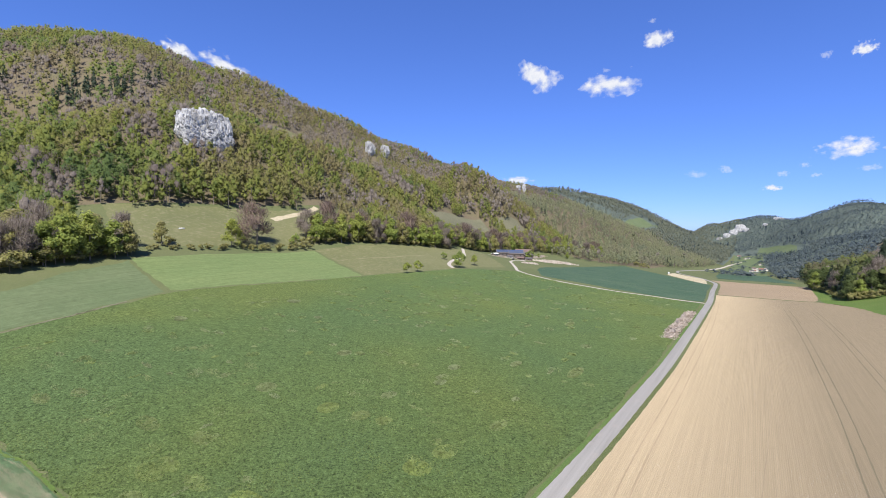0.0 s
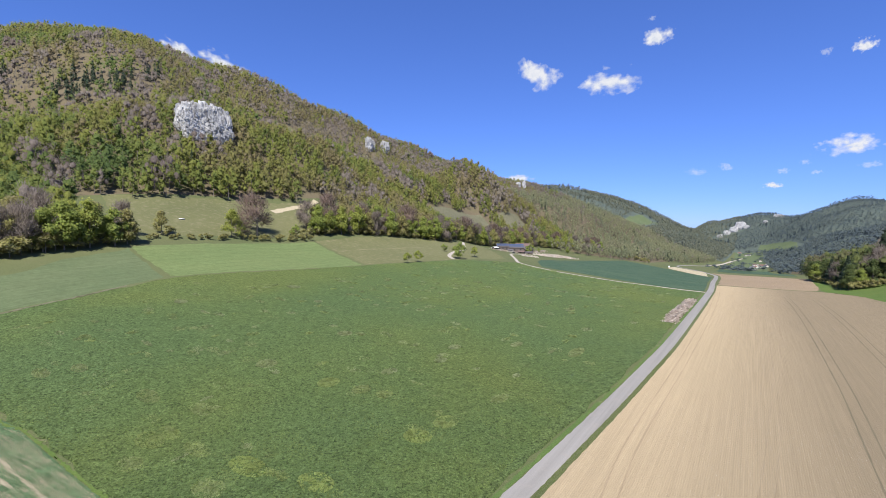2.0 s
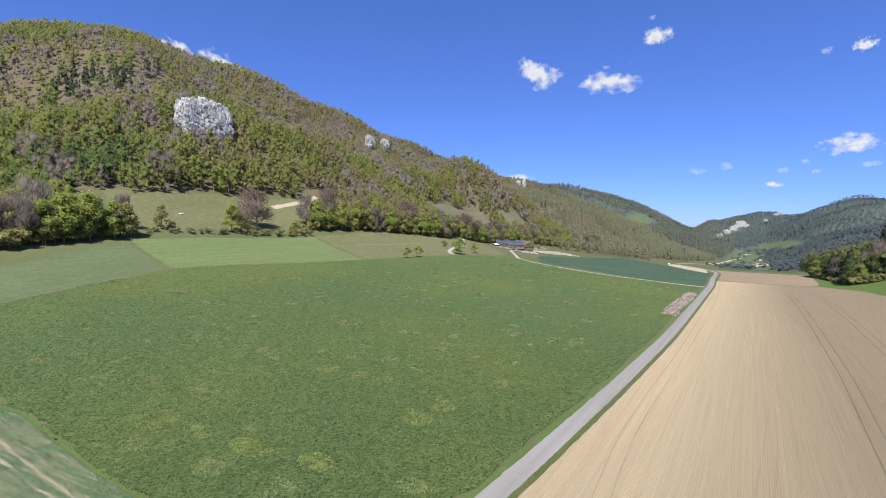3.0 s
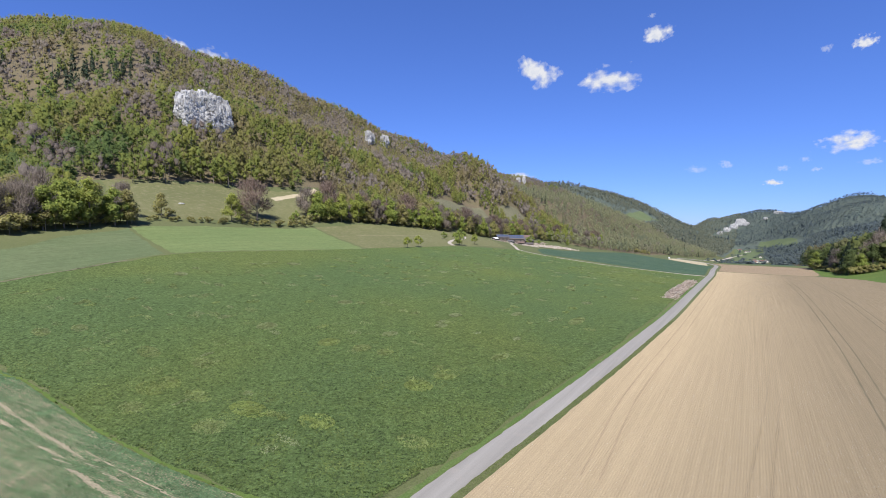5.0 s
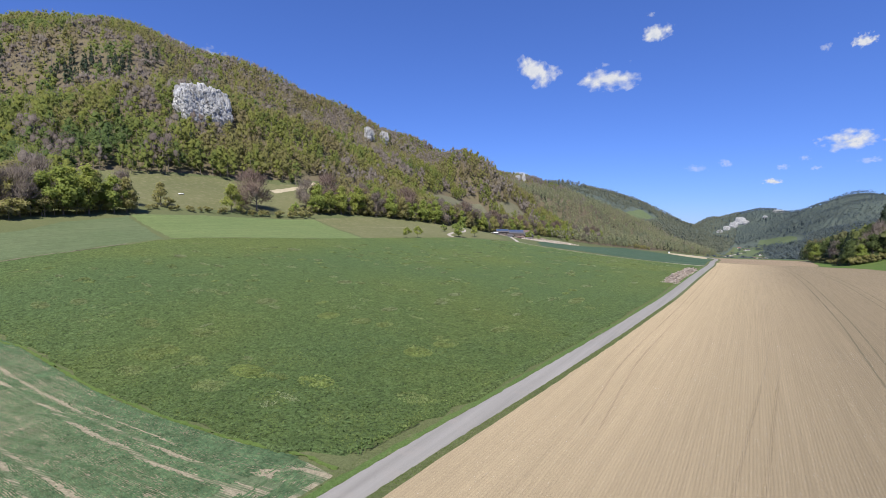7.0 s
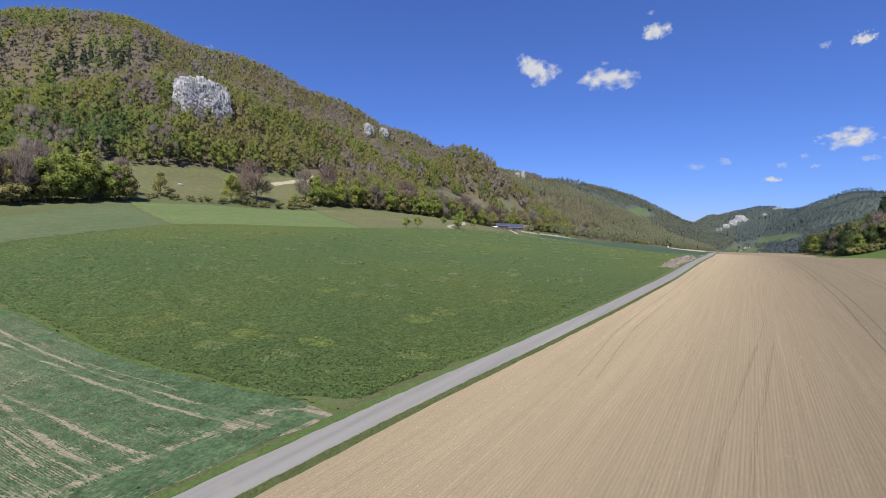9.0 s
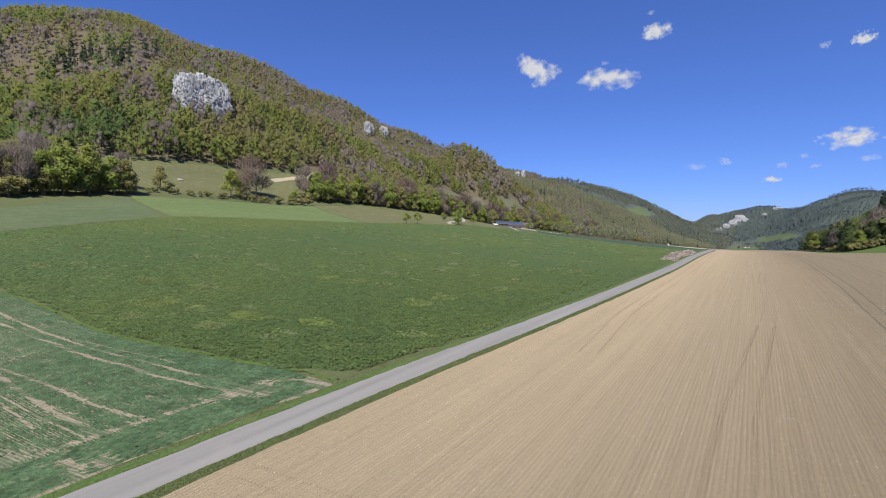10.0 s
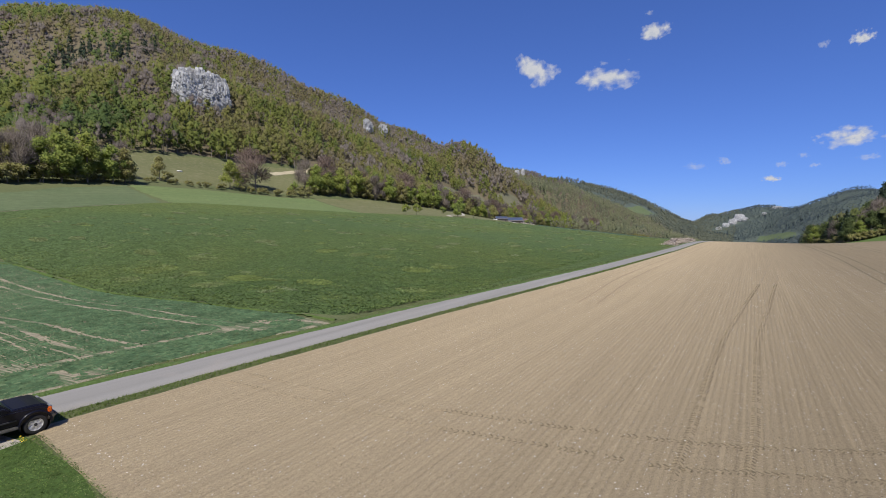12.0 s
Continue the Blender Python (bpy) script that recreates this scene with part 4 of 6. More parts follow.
# trees at the corner of the fields
for s, d, kind, k in ((27.5, 171, "grey", 1.3), (33, 173, "grey", 1.35), (38.5, 172.5, "green", 1.0), (44.5, 173.5, "green", 1.12), (52, 174, "yellow", 1.1), (60, 174.5, "green", 0.95), (65, 177, "olive", 0.95),
                     (49, 182, "lime", 1.25), (41, 184, "grey", 1.5), (57, 184, "olive", 1.0), (67, 186, "grey", 1.2), (34, 185, "olive", 1.1), (20, 186, "olive", 1.3), (17, 168, "grey", 1.1), (8, 172, "olive", 1.2),
                     (0, 168, "grey", 1.2), (-10, 176, "green", 1.3)):
    set_tree(PROTO[kind], s, d, k * (0.72 if kind == "grey" else 1.0), 37 * s, "trees at the field corner")
# hedge shrubs between ley field and hillside pasture
for i in range(34):
    s = 66 + 2.75 * i + 1.2 * math.sin(i * 2.3)
    if abs(s - 114) > 3:
        set_tree(PROTO["shrub"], s, 183.5 + 1.2 * math.sin(i * 1.7), 0.75 + 0.7 * abs(math.sin(i * 3.1)), 53 * i, "hedge shrubs")
# wood edge along the pasture and past the farm
EDGE_S = np.array([150, 190, 236, 268, 291, 330, 362, 430, 508, 561, 602, 640], float)
EDGE_D = np.array([191, 193, 190, 184, 179, 187, 190, 196, 197, 181, 156, 150], float)
s, i = 166.0, 0
while s < 636:
    kind = ("green", "olive", "green", "grey", "yellow", "olive", "grey", "green", "olive", "yellow")[(i * 7 + i // 3) % 10]
    for row in (0, 1):
        if not (row == 0 and 300 < s < 322):
            set_tree(PROTO[kind if row == 0 else ("grey", "olive", "green", "brown")[i % 4]], s + 2 * row, float(np.interp(s, EDGE_S, EDGE_D)) + 1.5 * math.sin(i * 2.7) + row * 7.5,
                     (0.58 + 0.62 * abs(math.sin(i * 1.3 + row)) ** 1.5) * (1.0 if s < 330 else 0.95), 71 * i, "trees along the wood edge")
    s += 6.2 + 1.6 * math.sin(i * 5.1)
    i += 1
# undergrowth at the foot of the trees
for i in range(86):
    if i < 18:
        s, d = 14 + 3.1 * i, 166 + 13 * min(1, i / 17) + 1.5 * math.sin(i * 2.1)
    elif i < 66:
        s = 152 + 5.6 * (i - 18)
        d = float(np.interp(s, EDGE_S, EDGE_D)) - 1.5 + 1.2 * math.sin(i * 1.9)
        if 296 < s < 326:
            continue
    else:
        j = i - 66
        s = 325 + math.sin(i * 1.7) if j < 8 else 328 + 9.2 * (j - 8)
        d = -90 + 3.1 * j if j < 8 else float(np.interp(s, [328, 380, 440], [-65, -66, -59])) + math.sin(i * 1.7)
    set_tree(PROTO["shrub"], s, d, (1.9 if i < 18 else 1.15) + 0.8 * abs(math.sin(i * 2.9)), 47 * i, "undergrowth shrubs")
# bushes at the corner of the dark wheat
for s, d, k in ((541, 74, 1.9), (549, 80, 2.4), (556, 84, 2.2), (566, 92, 2.6), (580, 104, 2.4), (596, 118, 2.0), (606, 126, 2.6)):
    set_tree(PROTO["shrub"], s, d, k, 31 * s, "bushes at the field corner")
# forest edge on the shaded side
for s, d, kind, k in ((327, -68, "dark", 0.8), (329, -73, "green", 0.75), (333, -70, "dark", 0.95), (331, -78, "dark", 1.05), (334, -84, "dark", 1.0), (332, -89, "grey", 1.4), (337, -76, "grey", 1.2), (338, -81, "grey", 1.3),
                     (342, -72, "fir", 0.7), (346, -86, "dark", 1.2), (344, -79, "grey", 1.35), (350, -91, "fir", 1.2), (352, -86, "fir", 1.3), (343, -83, "grey", 1.7), (352, -82, "dark", 1.45), (348, -70, "fir", 0.8), (356, -74, "dark", 1.15), (354, -98, "fir", 1.1),
                     (364, -72, "fir", 0.8), (372, -71, "dark", 1.1), (384, -70, "grey", 1.2), (396, -68, "fir", 0.8), (366, -90, "grey", 1.4), (362, -96, "dark", 1.4), (408, -66, "dark", 1.0), (418, -61, "green", 0.9),
                     (428, -60, "dark", 1.0), (436, -64, "dark", 1.0), (374, -100, "fir", 1.1), (340, -95, "green", 1.1)):
    set_tree(PROTO[kind], s, d, k * (0.75 if kind == "grey" else 1.0), 41 * s, "trees at the forest edge")
# ---- rocks ----


def crag(name, s, d, sx, sy, sz, lift, label, seed, cuts=64, rough=1.0, square=0.3):
    """A limestone crag: a squared block with ledges, clefts and a broken top."""
    bm = bmesh.new()
    bmesh.ops.create_cube(bm, size=2)
    bmesh.ops.subdivide_edges(bm, edges=bm.edges[:], cuts=cuts, use_grid_fill=True)
    off = Vector((seed * 13.1, seed * 7.7, 0))
    size = min(sx, sz) / 17
    for v in bm.verts:
        c = v.co
        n = c.normalized()
        p = n * (1 - square) + c * square * 0.85
        w = Vector((p.x * sx, p.y * sy, p.z * sz))
        q = Vector((w.x + 0.35 * w.z, w.y, w.z)) / size
        block = noise.voronoi(Vector((q.x * 0.22, q.y * 0.22, q.z * 0.12)) + off)[0]
        small = noise.voronoi(Vector((q.x * 0.6, q.y * 0.6, q.z * 0.35)) + off)[0]
        push = 1.9 * (min(0.55, block[1] - block[0]) - 0.3) + 1.3 * (min(0.5, small[1] - small[0]) - 0.25) + 2.2 * noise.fractal(q * 0.06 + off, 1.0, 2.0, 4)
        v.co = w + n * push * rough * size
        if n.z > 0.2:
            v.co.z += (noise.cell(Vector((q.x * 0.28, q.y * 0.28, 0)) + off) * 2.6 + noise.noise(q * 0.5 + off) * 1.2) * rough * size
    x, y, z = place(s, d, lift)
    ob = part(name, bm, M_ROCK)
    ob.matrix_basis = pose(x, y, z, 0, 0, math.degrees(ROAD_TURN))
    return tagged(ob, label, "rock")


crag("limestone_crag", 162, 303, 21.5, 9.5, 15.5, 5.5, "broad pale grey limestone crag rising out of the woods", 1, square=0.5)
for i in range(9):
    set_tree(PROTO["shrub"], 142 + 5.2 * i, 291 + 2 * math.sin(i * 2.3), 1.6 + 0.9 * abs(math.sin(i * 1.9)), 61 * i, "bushes below the crag")
crag("limestone_outcrop", 434, 405, 6, 4, 11, 7, "small pale limestone outcrop among the trees", 2, 26, 1.8)
crag("limestone_outcrop", 444, 408, 4.5, 4, 8, 6, "small pale limestone outcrop among the trees", 12, 26, 1.8)
crag("limestone_outcrop", 479, 417, 7, 5, 10.5, 7, "small pale limestone outcrop among the trees", 3, 28, 1.8)
crag("limestone_needle", 948, 415, 4.6, 5, 18, 8, "pale limestone needle on the distant ridge", 4, 24, 1.8)
crag("limestone_needle", 938, 424, 8, 5, 7, 9, "pale broken rock at the foot of the needle", 14, 24, 1.8)
for s, d, sx, sy, sz, lift, seed in ((2836, 40, 18, 26, 27, 10, 5), (2806, 68, 15, 20, 20, 6, 6), (2764, 96, 13, 17, 15, 4, 7), (2702, 124, 11, 15, 10, 3, 8), (2818, 14, 10, 18, 12, 4, 9), (2830, -66, 10, 12, 9, 2, 10), (2920, -122, 10, 26, 9, 4, 11)):
    crag("cliff_face", s, d, sx, sy, sz, lift, "pale cliff face on the distant wooded hill", seed, 22, 1.7)

for proto in PROTO.values():
    for o in (*proto.children_recursive, proto):
        bpy.data.objects.remove(o)

# ---- heap of roots and split wood beside the road ----
M_WOOD = leaf_mat("weathered_wood", (0.36, 0.29, 0.235), (0.52, 0.45, 0.38), (0.64, 0.57, 0.5), (0.42, 0.345, 0.285))


def pile(name, s0, d0, s1, d1, half, high, count, size, mat, label, seed, category, stones=False):
    """A long heap of loose pieces lying on one another."""
    rng = np.random.default_rng(seed)
    vs, ts = [], []
    for k in range(count):
        t, w = rng.uniform(0, 1), np.clip(rng.normal(0, 0.45), -1, 1)
        lump = 0.6 + 0.4 * math.sin(t * 17 + seed) * math.sin(t * 7.3)
        end = min(1, 6 * min(t, 1 - t) + 0.2)
        s, d = s0 + (s1 - s0) * t, d0 + (d1 - d0) * t + w * half
        x, y, z = place(s, d, max(0.03, high * lump * end * (1 - w * w) * rng.uniform(0.5, 1.0)))
        c = np.array([x, y, z])
        if stones:
            tri = np.array([(1, 0, -.3), (0, 1, -.2), (0, 0, .8), (0, 1, -.2), (-1, 0, -.3), (0, 0, .8), (-1, 0, -.3), (0, -1, -.2), (0, 0, .8), (0, -1, -.2), (1, 0, -.3), (0, 0, .8)]) * rng.uniform(0.5, 1.3, 3)
            v = tri * size * rng.uniform(0.4, 1.4) + c
        else:
            way = unit(rng.normal(0, 1, (1, 3)) * (1, 1, 0.35))[0] * size * rng.uniform(0.35, 1.0)
            r = rng.uniform(0.07, 0.2)
            v = stick(c - way / 2, c + way / 2, r, r * rng.uniform(0.5, 1), 5)[:, :3]
        vs.append(v)
        ts.append(np.full(len(v), rng.uniform(0, 1)))
    v = np.concatenate(vs)
    return tagged(new(name, mesh_from(name, v, np.arange(len(v)).reshape(-1, 3), [mat], tint=np.concatenate(ts))), label, category, kind="stuff")


pile("wood_heap", 152, -1.6, 212, -2.2, 2.0, 1.7, 2000, 2.2, M_WOOD, "long heap of pale split roots and branches beside the road", 3, "wood heap")

# ---- black off-road car on the verge ----
M_BLACK = Shade("black_car_paint", 0.28, 0.25)
M_BLACK.bsdf.inputs["Coat Weight"].default_value = 0.1
M_BLACK = M_BLACK.done(M_BLACK.ramp(M_BLACK.noise(3.0), (0.3, (0.005, 0.005, 0.010)), (0.7, (0.008, 0.008, 0.015))))
M_GREYPLASTIC = plain("grey_plastic", (0.035, 0.035, 0.04), 0.5)
M_TYRE = plain("tyre_rubber", (0.035, 0.034, 0.033), 0.85, spec=0.2)
M_ALLOY = plain("alloy_metal", (0.66, 0.66, 0.67), 0.4, 0.35, vary=0.1)
M_CHROME = plain("chrome", (0.7, 0.7, 0.72), 0.15, 1.0, vary=0.05)
M_BUMPER = plain("dull_bumper", (0.16, 0.16, 0.17), 0.35, 0.8, vary=0.1)
M_AMBER = plain("amber_lens", (0.62, 0.13, 0.02), 0.25, vary=0.1)
M_REDLENS = plain("red_lens", (0.45, 0.02, 0.02), 0.25, vary=0.1)
M_LENS = plain("clear_lens", (0.22, 0.23, 0.25), 0.1, vary=0.05)
M_GLASS = Shade("tinted_window", 0.05, 0.7)
M_GLASS = M_GLASS.done((0.012, 0.02, 0.024))
M_DUSTY = plain("dusty_sill", (0.10, 0.095, 0.085), 0.8, spec=0.2)


def prism(profile, y0, y1, bevel=0.04, pinch=0.0):
    """A body of that side profile (x, z), from y0 to y1, its upper part drawn in by pinch."""
    bm = bmesh.new()
    zs = [z for _, z in profile]
    zlo, zhi = min(zs), max(zs)
    rings = []
    for y, sgn in ((y0, 1), (y1, -1)):
        rings.append([bm.verts.new((x, y + sgn * pinch * (z - zlo) / (zhi - zlo), z)) for x, z in profile])
    bm.faces.new(rings[0])
    bm.faces.new(rings[1][::-1])
    n = len(profile)
    for i in range(n):
        bm.faces.new((rings[0][i], rings[1][i], rings[1][(i + 1) % n], rings[0][(i + 1) % n]))
    bmesh.ops.recalc_face_normals(bm, faces=bm.faces[:])
    if bevel:
        bmesh.ops.bevel(bm, geom=bm.edges[:], offset=bevel, segments=3, affect="EDGES", clamp_overlap=True)
    return bm


def lathe(points, axis_y, segments=28):
    """A body of revolution about the y axis from (radius, y) points."""
    bm = bmesh.new()
    rings = []
    for r, y in points:
        rings.append([bm.verts.new((r * math.cos(2 * math.pi * k / segments), axis_y + y, r * math.sin(2 * math.pi * k / segments))) for k in range(segments)])
    for a, b in zip(rings, rings[1:]):
        for k in range(segments):
            bm.faces.new((a[k], a[(k + 1) % segments], b[(k + 1) % segments], b[k]))
    bmesh.ops.recalc_face_normals(bm, faces=bm.faces[:])
    return bm


def wheel(car, x, y, side):
    hub = new("wheel")
    hub.parent = car
    hub.matrix_basis = pose(x, y, 0.375)
    part("tyre", lathe([(0.235, -0.12), (0.33, -0.128), (0.365, -0.105), (0.376, -0.06), (0.376, 0.06), (0.365, 0.105), (0.33, 0.128), (0.235, 0.12)], 0), M_TYRE, hub, smooth=True)
    o = side * 0.105
    rim = lathe([(0.236, o), (0.215, o * 1.02), (0.205, o * 0.6), (0.03, o * 0.5), (0.001, o * 0.5)], 0)
    for k in range(6):
        bm = box(-0.03, min(o * 0.45, o * 0.95), 0.03, 0.03, max(o * 0.45, o * 0.95), 0.215)
        bmesh.ops.rotate(bm, verts=bm.verts[:], cent=(0, 0, 0), matrix=Matrix.Rotation(k * math.pi / 3, 3, "Y"))
        tmp = bpy.data.meshes.new("spoke")
        bm.to_mesh(tmp)
        rim.from_mesh(tmp)
        bm.free()
        bpy.data.meshes.remove(tmp)
    part("rim", rim, M_ALLOY, hub, "silver six-spoke alloy rim")
    part("hub_cap", lathe([(0.06, o * 0.7), (0.055, o * 1.05), (0.001, o * 1.08)], 0, 14), M_GREYPLASTIC, hub)


def arch(car, x, y, side):
    """A wheel arch flare over a wheel."""
    bm = bmesh.new()
    rows = []
    for k in range(15):
        a = math.pi * (-0.02 + 1.04 * k / 14)
        rows.append([bm.verts.new((r * math.cos(a), side * o, r * math.sin(a))) for r, o in ((0.45, -0.10), (0.445, 0.045), (0.50, 0.055), (0.53, 0.0), (0.52, -0.10))])
    for p, q in zip(rows, rows[1:]):
        for k in range(4):
            bm.faces.new((p[k], p[k + 1], q[k + 1], q[k]))
    bmesh.ops.recalc_face_normals(bm, faces=bm.faces[:])
    ob = part("wheel_arch", bm, M_BLACK, car, smooth=True)
    ob.matrix_basis = pose(x, y, 0.39)
    well = part("wheel_well", lathe([(0.45, 0.01), (0.45, -side * 0.3), (0.001, -side * 0.3)], 0, 24), M_TYRE, car, "dark wheel well")
    well.matrix_basis = pose(x, y, 0.40)


def off_road_car(m):
    car = empty("car", m, "black four-wheel-drive car parked on the grass verge by the road", "car")
    W = 0.95
    part("body", prism([(-2.42, 0.52), (-2.45, 0.75), (-2.42, 1.06), (0.98, 1.07), (1.880, 1.01), (1.980, 0.95), (2.000, 0.62), (1.920, 0.50)], -W, W, 0.09, 0.04), M_BLACK, car, smooth=False)
    part("hood", prism([(0.86, 1.03), (0.92, 1.11), (1.42, 1.115), (1.80, 1.075), (1.930, 1.00), (1.910, 0.94)], -0.86, 0.86, 0.07, 0.08), M_BLACK, car)
    part("cabin", prism([(-2.38, 1.02), (-2.28, 1.72), (-2.1, 1.79), (0.05, 1.79), (0.22, 1.74), (0.92, 1.08)], -0.90, 0.90, 0.05, 0.13), M_BLACK, car)
    # windows lie just proud of the leaning cabin sides
    for sgn in (-1, 1):
        for x0, x1, x2, x3 in ((-2.15, -1.33, -1.33, -2.12), (-1.24, -0.40, -0.40, -1.24), (-0.31, 0.62, 0.10, -0.31)):
            bm = bmesh.new()
            lo, hi, t = 1.12, 1.68, 0.012
            f = lambda z: sgn * (0.90 - 0.13 * (z - 1.02) / 0.77 + t)
            g = lambda z: sgn * (0.90 - 0.13 * (z - 1.02) / 0.77 - 0.03)
            a = [bm.verts.new((x, f(z), z)) for x, z in ((x0, lo), (x1, lo), (x2, hi), (x3, hi))]
            b = [bm.verts.new((x, g(z), z)) for x, z in ((x0, lo), (x1, lo), (x2, hi), (x3, hi))]
            bm.faces.new(a)
            for i in range(4):
                bm.faces.new((a[i], a[(i + 1) % 4], b[(i + 1) % 4], b[i]))
            bmesh.ops.recalc_face_normals(bm, faces=bm.faces[:])
            part("side_window", bm, M_GLASS, car, "dark tinted glass")
    bm = bmesh.new()
    a = [bm.verts.new(c) for c in ((0.88, -0.80, 1.15), (0.88, 0.80, 1.15), (0.29, 0.71, 1.705), (0.29, -0.71, 1.705))]
    b = [bm.verts.new((v.co.x - 0.05, v.co.y, v.co.z - 0.05)) for v in a]
    bm.faces.new(a)
    for i in range(4):
        bm.faces.new((a[i], a[(i + 1) % 4], b[(i + 1) % 4], b[i]))
    bmesh.ops.recalc_face_normals(bm, faces=bm.faces[:])
    part("windscreen", bm, M_GLASS, car, "dark glass")
    part("front_bumper", box(1.820, -0.97, 0.44, 2.150, 0.97, 0.68, 0.07), M_BUMPER, car, "dull dark metal bumper")
    part("bumper_strip", box(2.100, -0.93, 0.58, 2.175, 0.93, 0.64, 0.015), M_GREYPLASTIC, car)
    part("rear_bumper", box(-2.6, -0.95, 0.46, -2.35, 0.95, 0.66, 0.04), M_CHROME, car, "dull chrome bumper")
    part("grille", box(1.960, -0.55, 0.71, 2.040, 0.55, 0.94, 0.015), M_GREYPLASTIC, car)
    for k in range(3):
        part("grille_bar", box(2.020, -0.54, 0.74 + 0.07 * k, 2.055, 0.54, 0.765 + 0.07 * k, 0.005), M_CHROME, car)
    for sgn in (-1, 1):
        part("headlight", box(1.950, min(sgn * 0.57, sgn * 0.86), 0.80, 2.050, max(sgn * 0.57, sgn * 0.86), 0.95, 0.02), M_LENS, car, "clear rectangular lens")
        part("indicator", box(1.890, min(sgn * 0.86, sgn * 0.965), 0.71, 2.030, max(sgn * 0.86, sgn * 0.965), 0.92, 0.03), M_AMBER, car, "amber corner lens")
        part("tail_light", box(-2.47, min(sgn * 0.80, sgn * 0.96), 0.80, -2.36, max(sgn * 0.80, sgn * 0.96), 1.15, 0.02), M_REDLENS, car, "red lens")
        part("door_mirror", box(0.52, min(sgn * 0.93, sgn * 1.14), 1.10, 0.68, max(sgn * 0.93, sgn * 1.14), 1.30, 0.03), M_BLACK, car)
        part("sill", box(-1.05, min(sgn * 0.86, sgn * 0.99), 0.38, 1.05, max(sgn * 0.86, sgn * 0.99), 0.50, 0.03), M_DUSTY, car, "dusty grey sill")
        part("side_moulding", box(-1.0, min(sgn * 0.94, sgn * 0.975), 0.70, 1.0, max(sgn * 0.94, sgn * 0.975), 0.76, 0.01), M_GREYPLASTIC, car)
        for x in (-0.95, -0.05):
            part("door_handle", box(x, min(sgn * 0.93, sgn * 0.975), 0.93, x + 0.2, max(sgn * 0.93, sgn * 0.975), 0.97, 0.008), M_CHROME, car)
        for x in (1.52, -1.46):
            arch(car, x, sgn * 0.955, sgn)
            wheel(car, x, sgn * 0.835, sgn)
    return car


cx, cy, cz = place(-6.75, -1.45, 0.0)
off_road_car(pose(cx, cy, cz, 0, 0, math.degrees(ROAD_TURN) + 1.0))

# ---- farm yard ----
M_SLATE = plain("slate_roof", (0.11, 0.10, 0.10), 0.7)
M_BROWNROOF = plain("brown_tiles", (0.14, 0.095, 0.082), 0.8)
M_PANEL = plain("blue_panel", (0.05, 0.08, 0.15), 0.3, 0.1, 0.5, 0.2)
M_BOARDS = plain("weathered_boards", (0.14, 0.118, 0.105), 0.9, spec=0.1)
M_PLASTER = plain("light_plaster", (0.66, 0.63, 0.57), 0.9, vary=0.1)
M_REDTILE = plain("red_tiles", (0.25, 0.13, 0.10), 0.85)
M_DARKGLASS = plain("house_window", (0.03, 0.035, 0.04), 0.1, spec=0.6)
M_WHITE = plain("white_sheet", (0.78, 0.78, 0.76), 0.6, vary=0.08)


def gable_house(name, s, d, lx, ly, wall, rise, turn, walls, roofs, label, category="house", panels=False, windows=3, group=""):
    x, y, z = place(s, d, -0.3)
    ob = empty(name, pose(x, y, z, 0, 0, turn), label, category, group)
    bm = bmesh.new()
    prof = [(-ly / 2, 0), (ly / 2, 0), (ly / 2, wall), (0, wall + rise), (-ly / 2, wall)]
    ends = [[bm.verts.new((e * lx / 2, p, q)) for p, q in prof] for e in (-1, 1)]
    bm.faces.new(ends[0])
    bm.faces.new(ends[1][::-1])
    for i in range(5):
        bm.faces.new((ends[0][i], ends[1][i], ends[1][(i + 1) % 5], ends[0][(i + 1) % 5]))
    bmesh.ops.recalc_face_normals(bm, faces=bm.faces[:])
    part("wall", bm, walls, ob)
    for sgn in (-1, 1):
        bm = bmesh.new()
        o, th = 0.5, 0.2
        slope = rise / (ly / 2)
        pts = [(-sgn * 0.0, wall + rise + 0.05), (sgn * (ly / 2 + o), wall - o * slope + 0.05)]
        v = [bm.verts.new((e * (lx / 2 + 0.4), p, q + up)) for up in (0, th) for p, q in pts for e in (-1, 1)]
        for f in ((0, 1, 3, 2), (4, 6, 7, 5), (0, 4, 5, 1), (2, 3, 7, 6), (0, 2, 6, 4), (1, 5, 7, 3)):
            bm.faces.new([v[i] for i in f])
        bmesh.ops.recalc_face_normals(bm, faces=bm.faces[:])
        roof = part("roof", bm, roofs, ob)
        if panels:
            n = max(2, int(lx / 1.9))
            for k in range(n):
                for r in (0.25, 0.68):
                    c = Vector((-lx / 2 + (k + 0.5) * lx / n, sgn * (ly / 2) * r, wall + rise * (1 - r) + 0.34))
                    bm = box(-lx / n * 0.46, -ly * 0.2 * 0.5, -0.03, lx / n * 0.46, ly * 0.2 * 0.5, 0.03)
                    bmesh.ops.rotate(bm, verts=bm.verts[:], cent=(0, 0, 0), matrix=Matrix.Rotation(-sgn * math.atan(slope), 3, "X"))
                    bmesh.ops.translate(bm, verts=bm.verts[:], vec=c)
                    part("panel", bm, M_PANEL, roof)
    for sgn in (-1, 1):
        for k in range(windows):
            wx = -lx / 2 + (k + 0.5) * lx / max(1, windows)
            part("window", box(wx - 0.5, min(sgn * (ly / 2 - 0.1), sgn * (ly / 2 + 0.03)), wall * 0.45, wx + 0.5, max(sgn * (ly / 2 - 0.1), sgn * (ly / 2 + 0.03)), wall * 0.45 + 1.2), M_DARKGLASS, ob)
    return ob


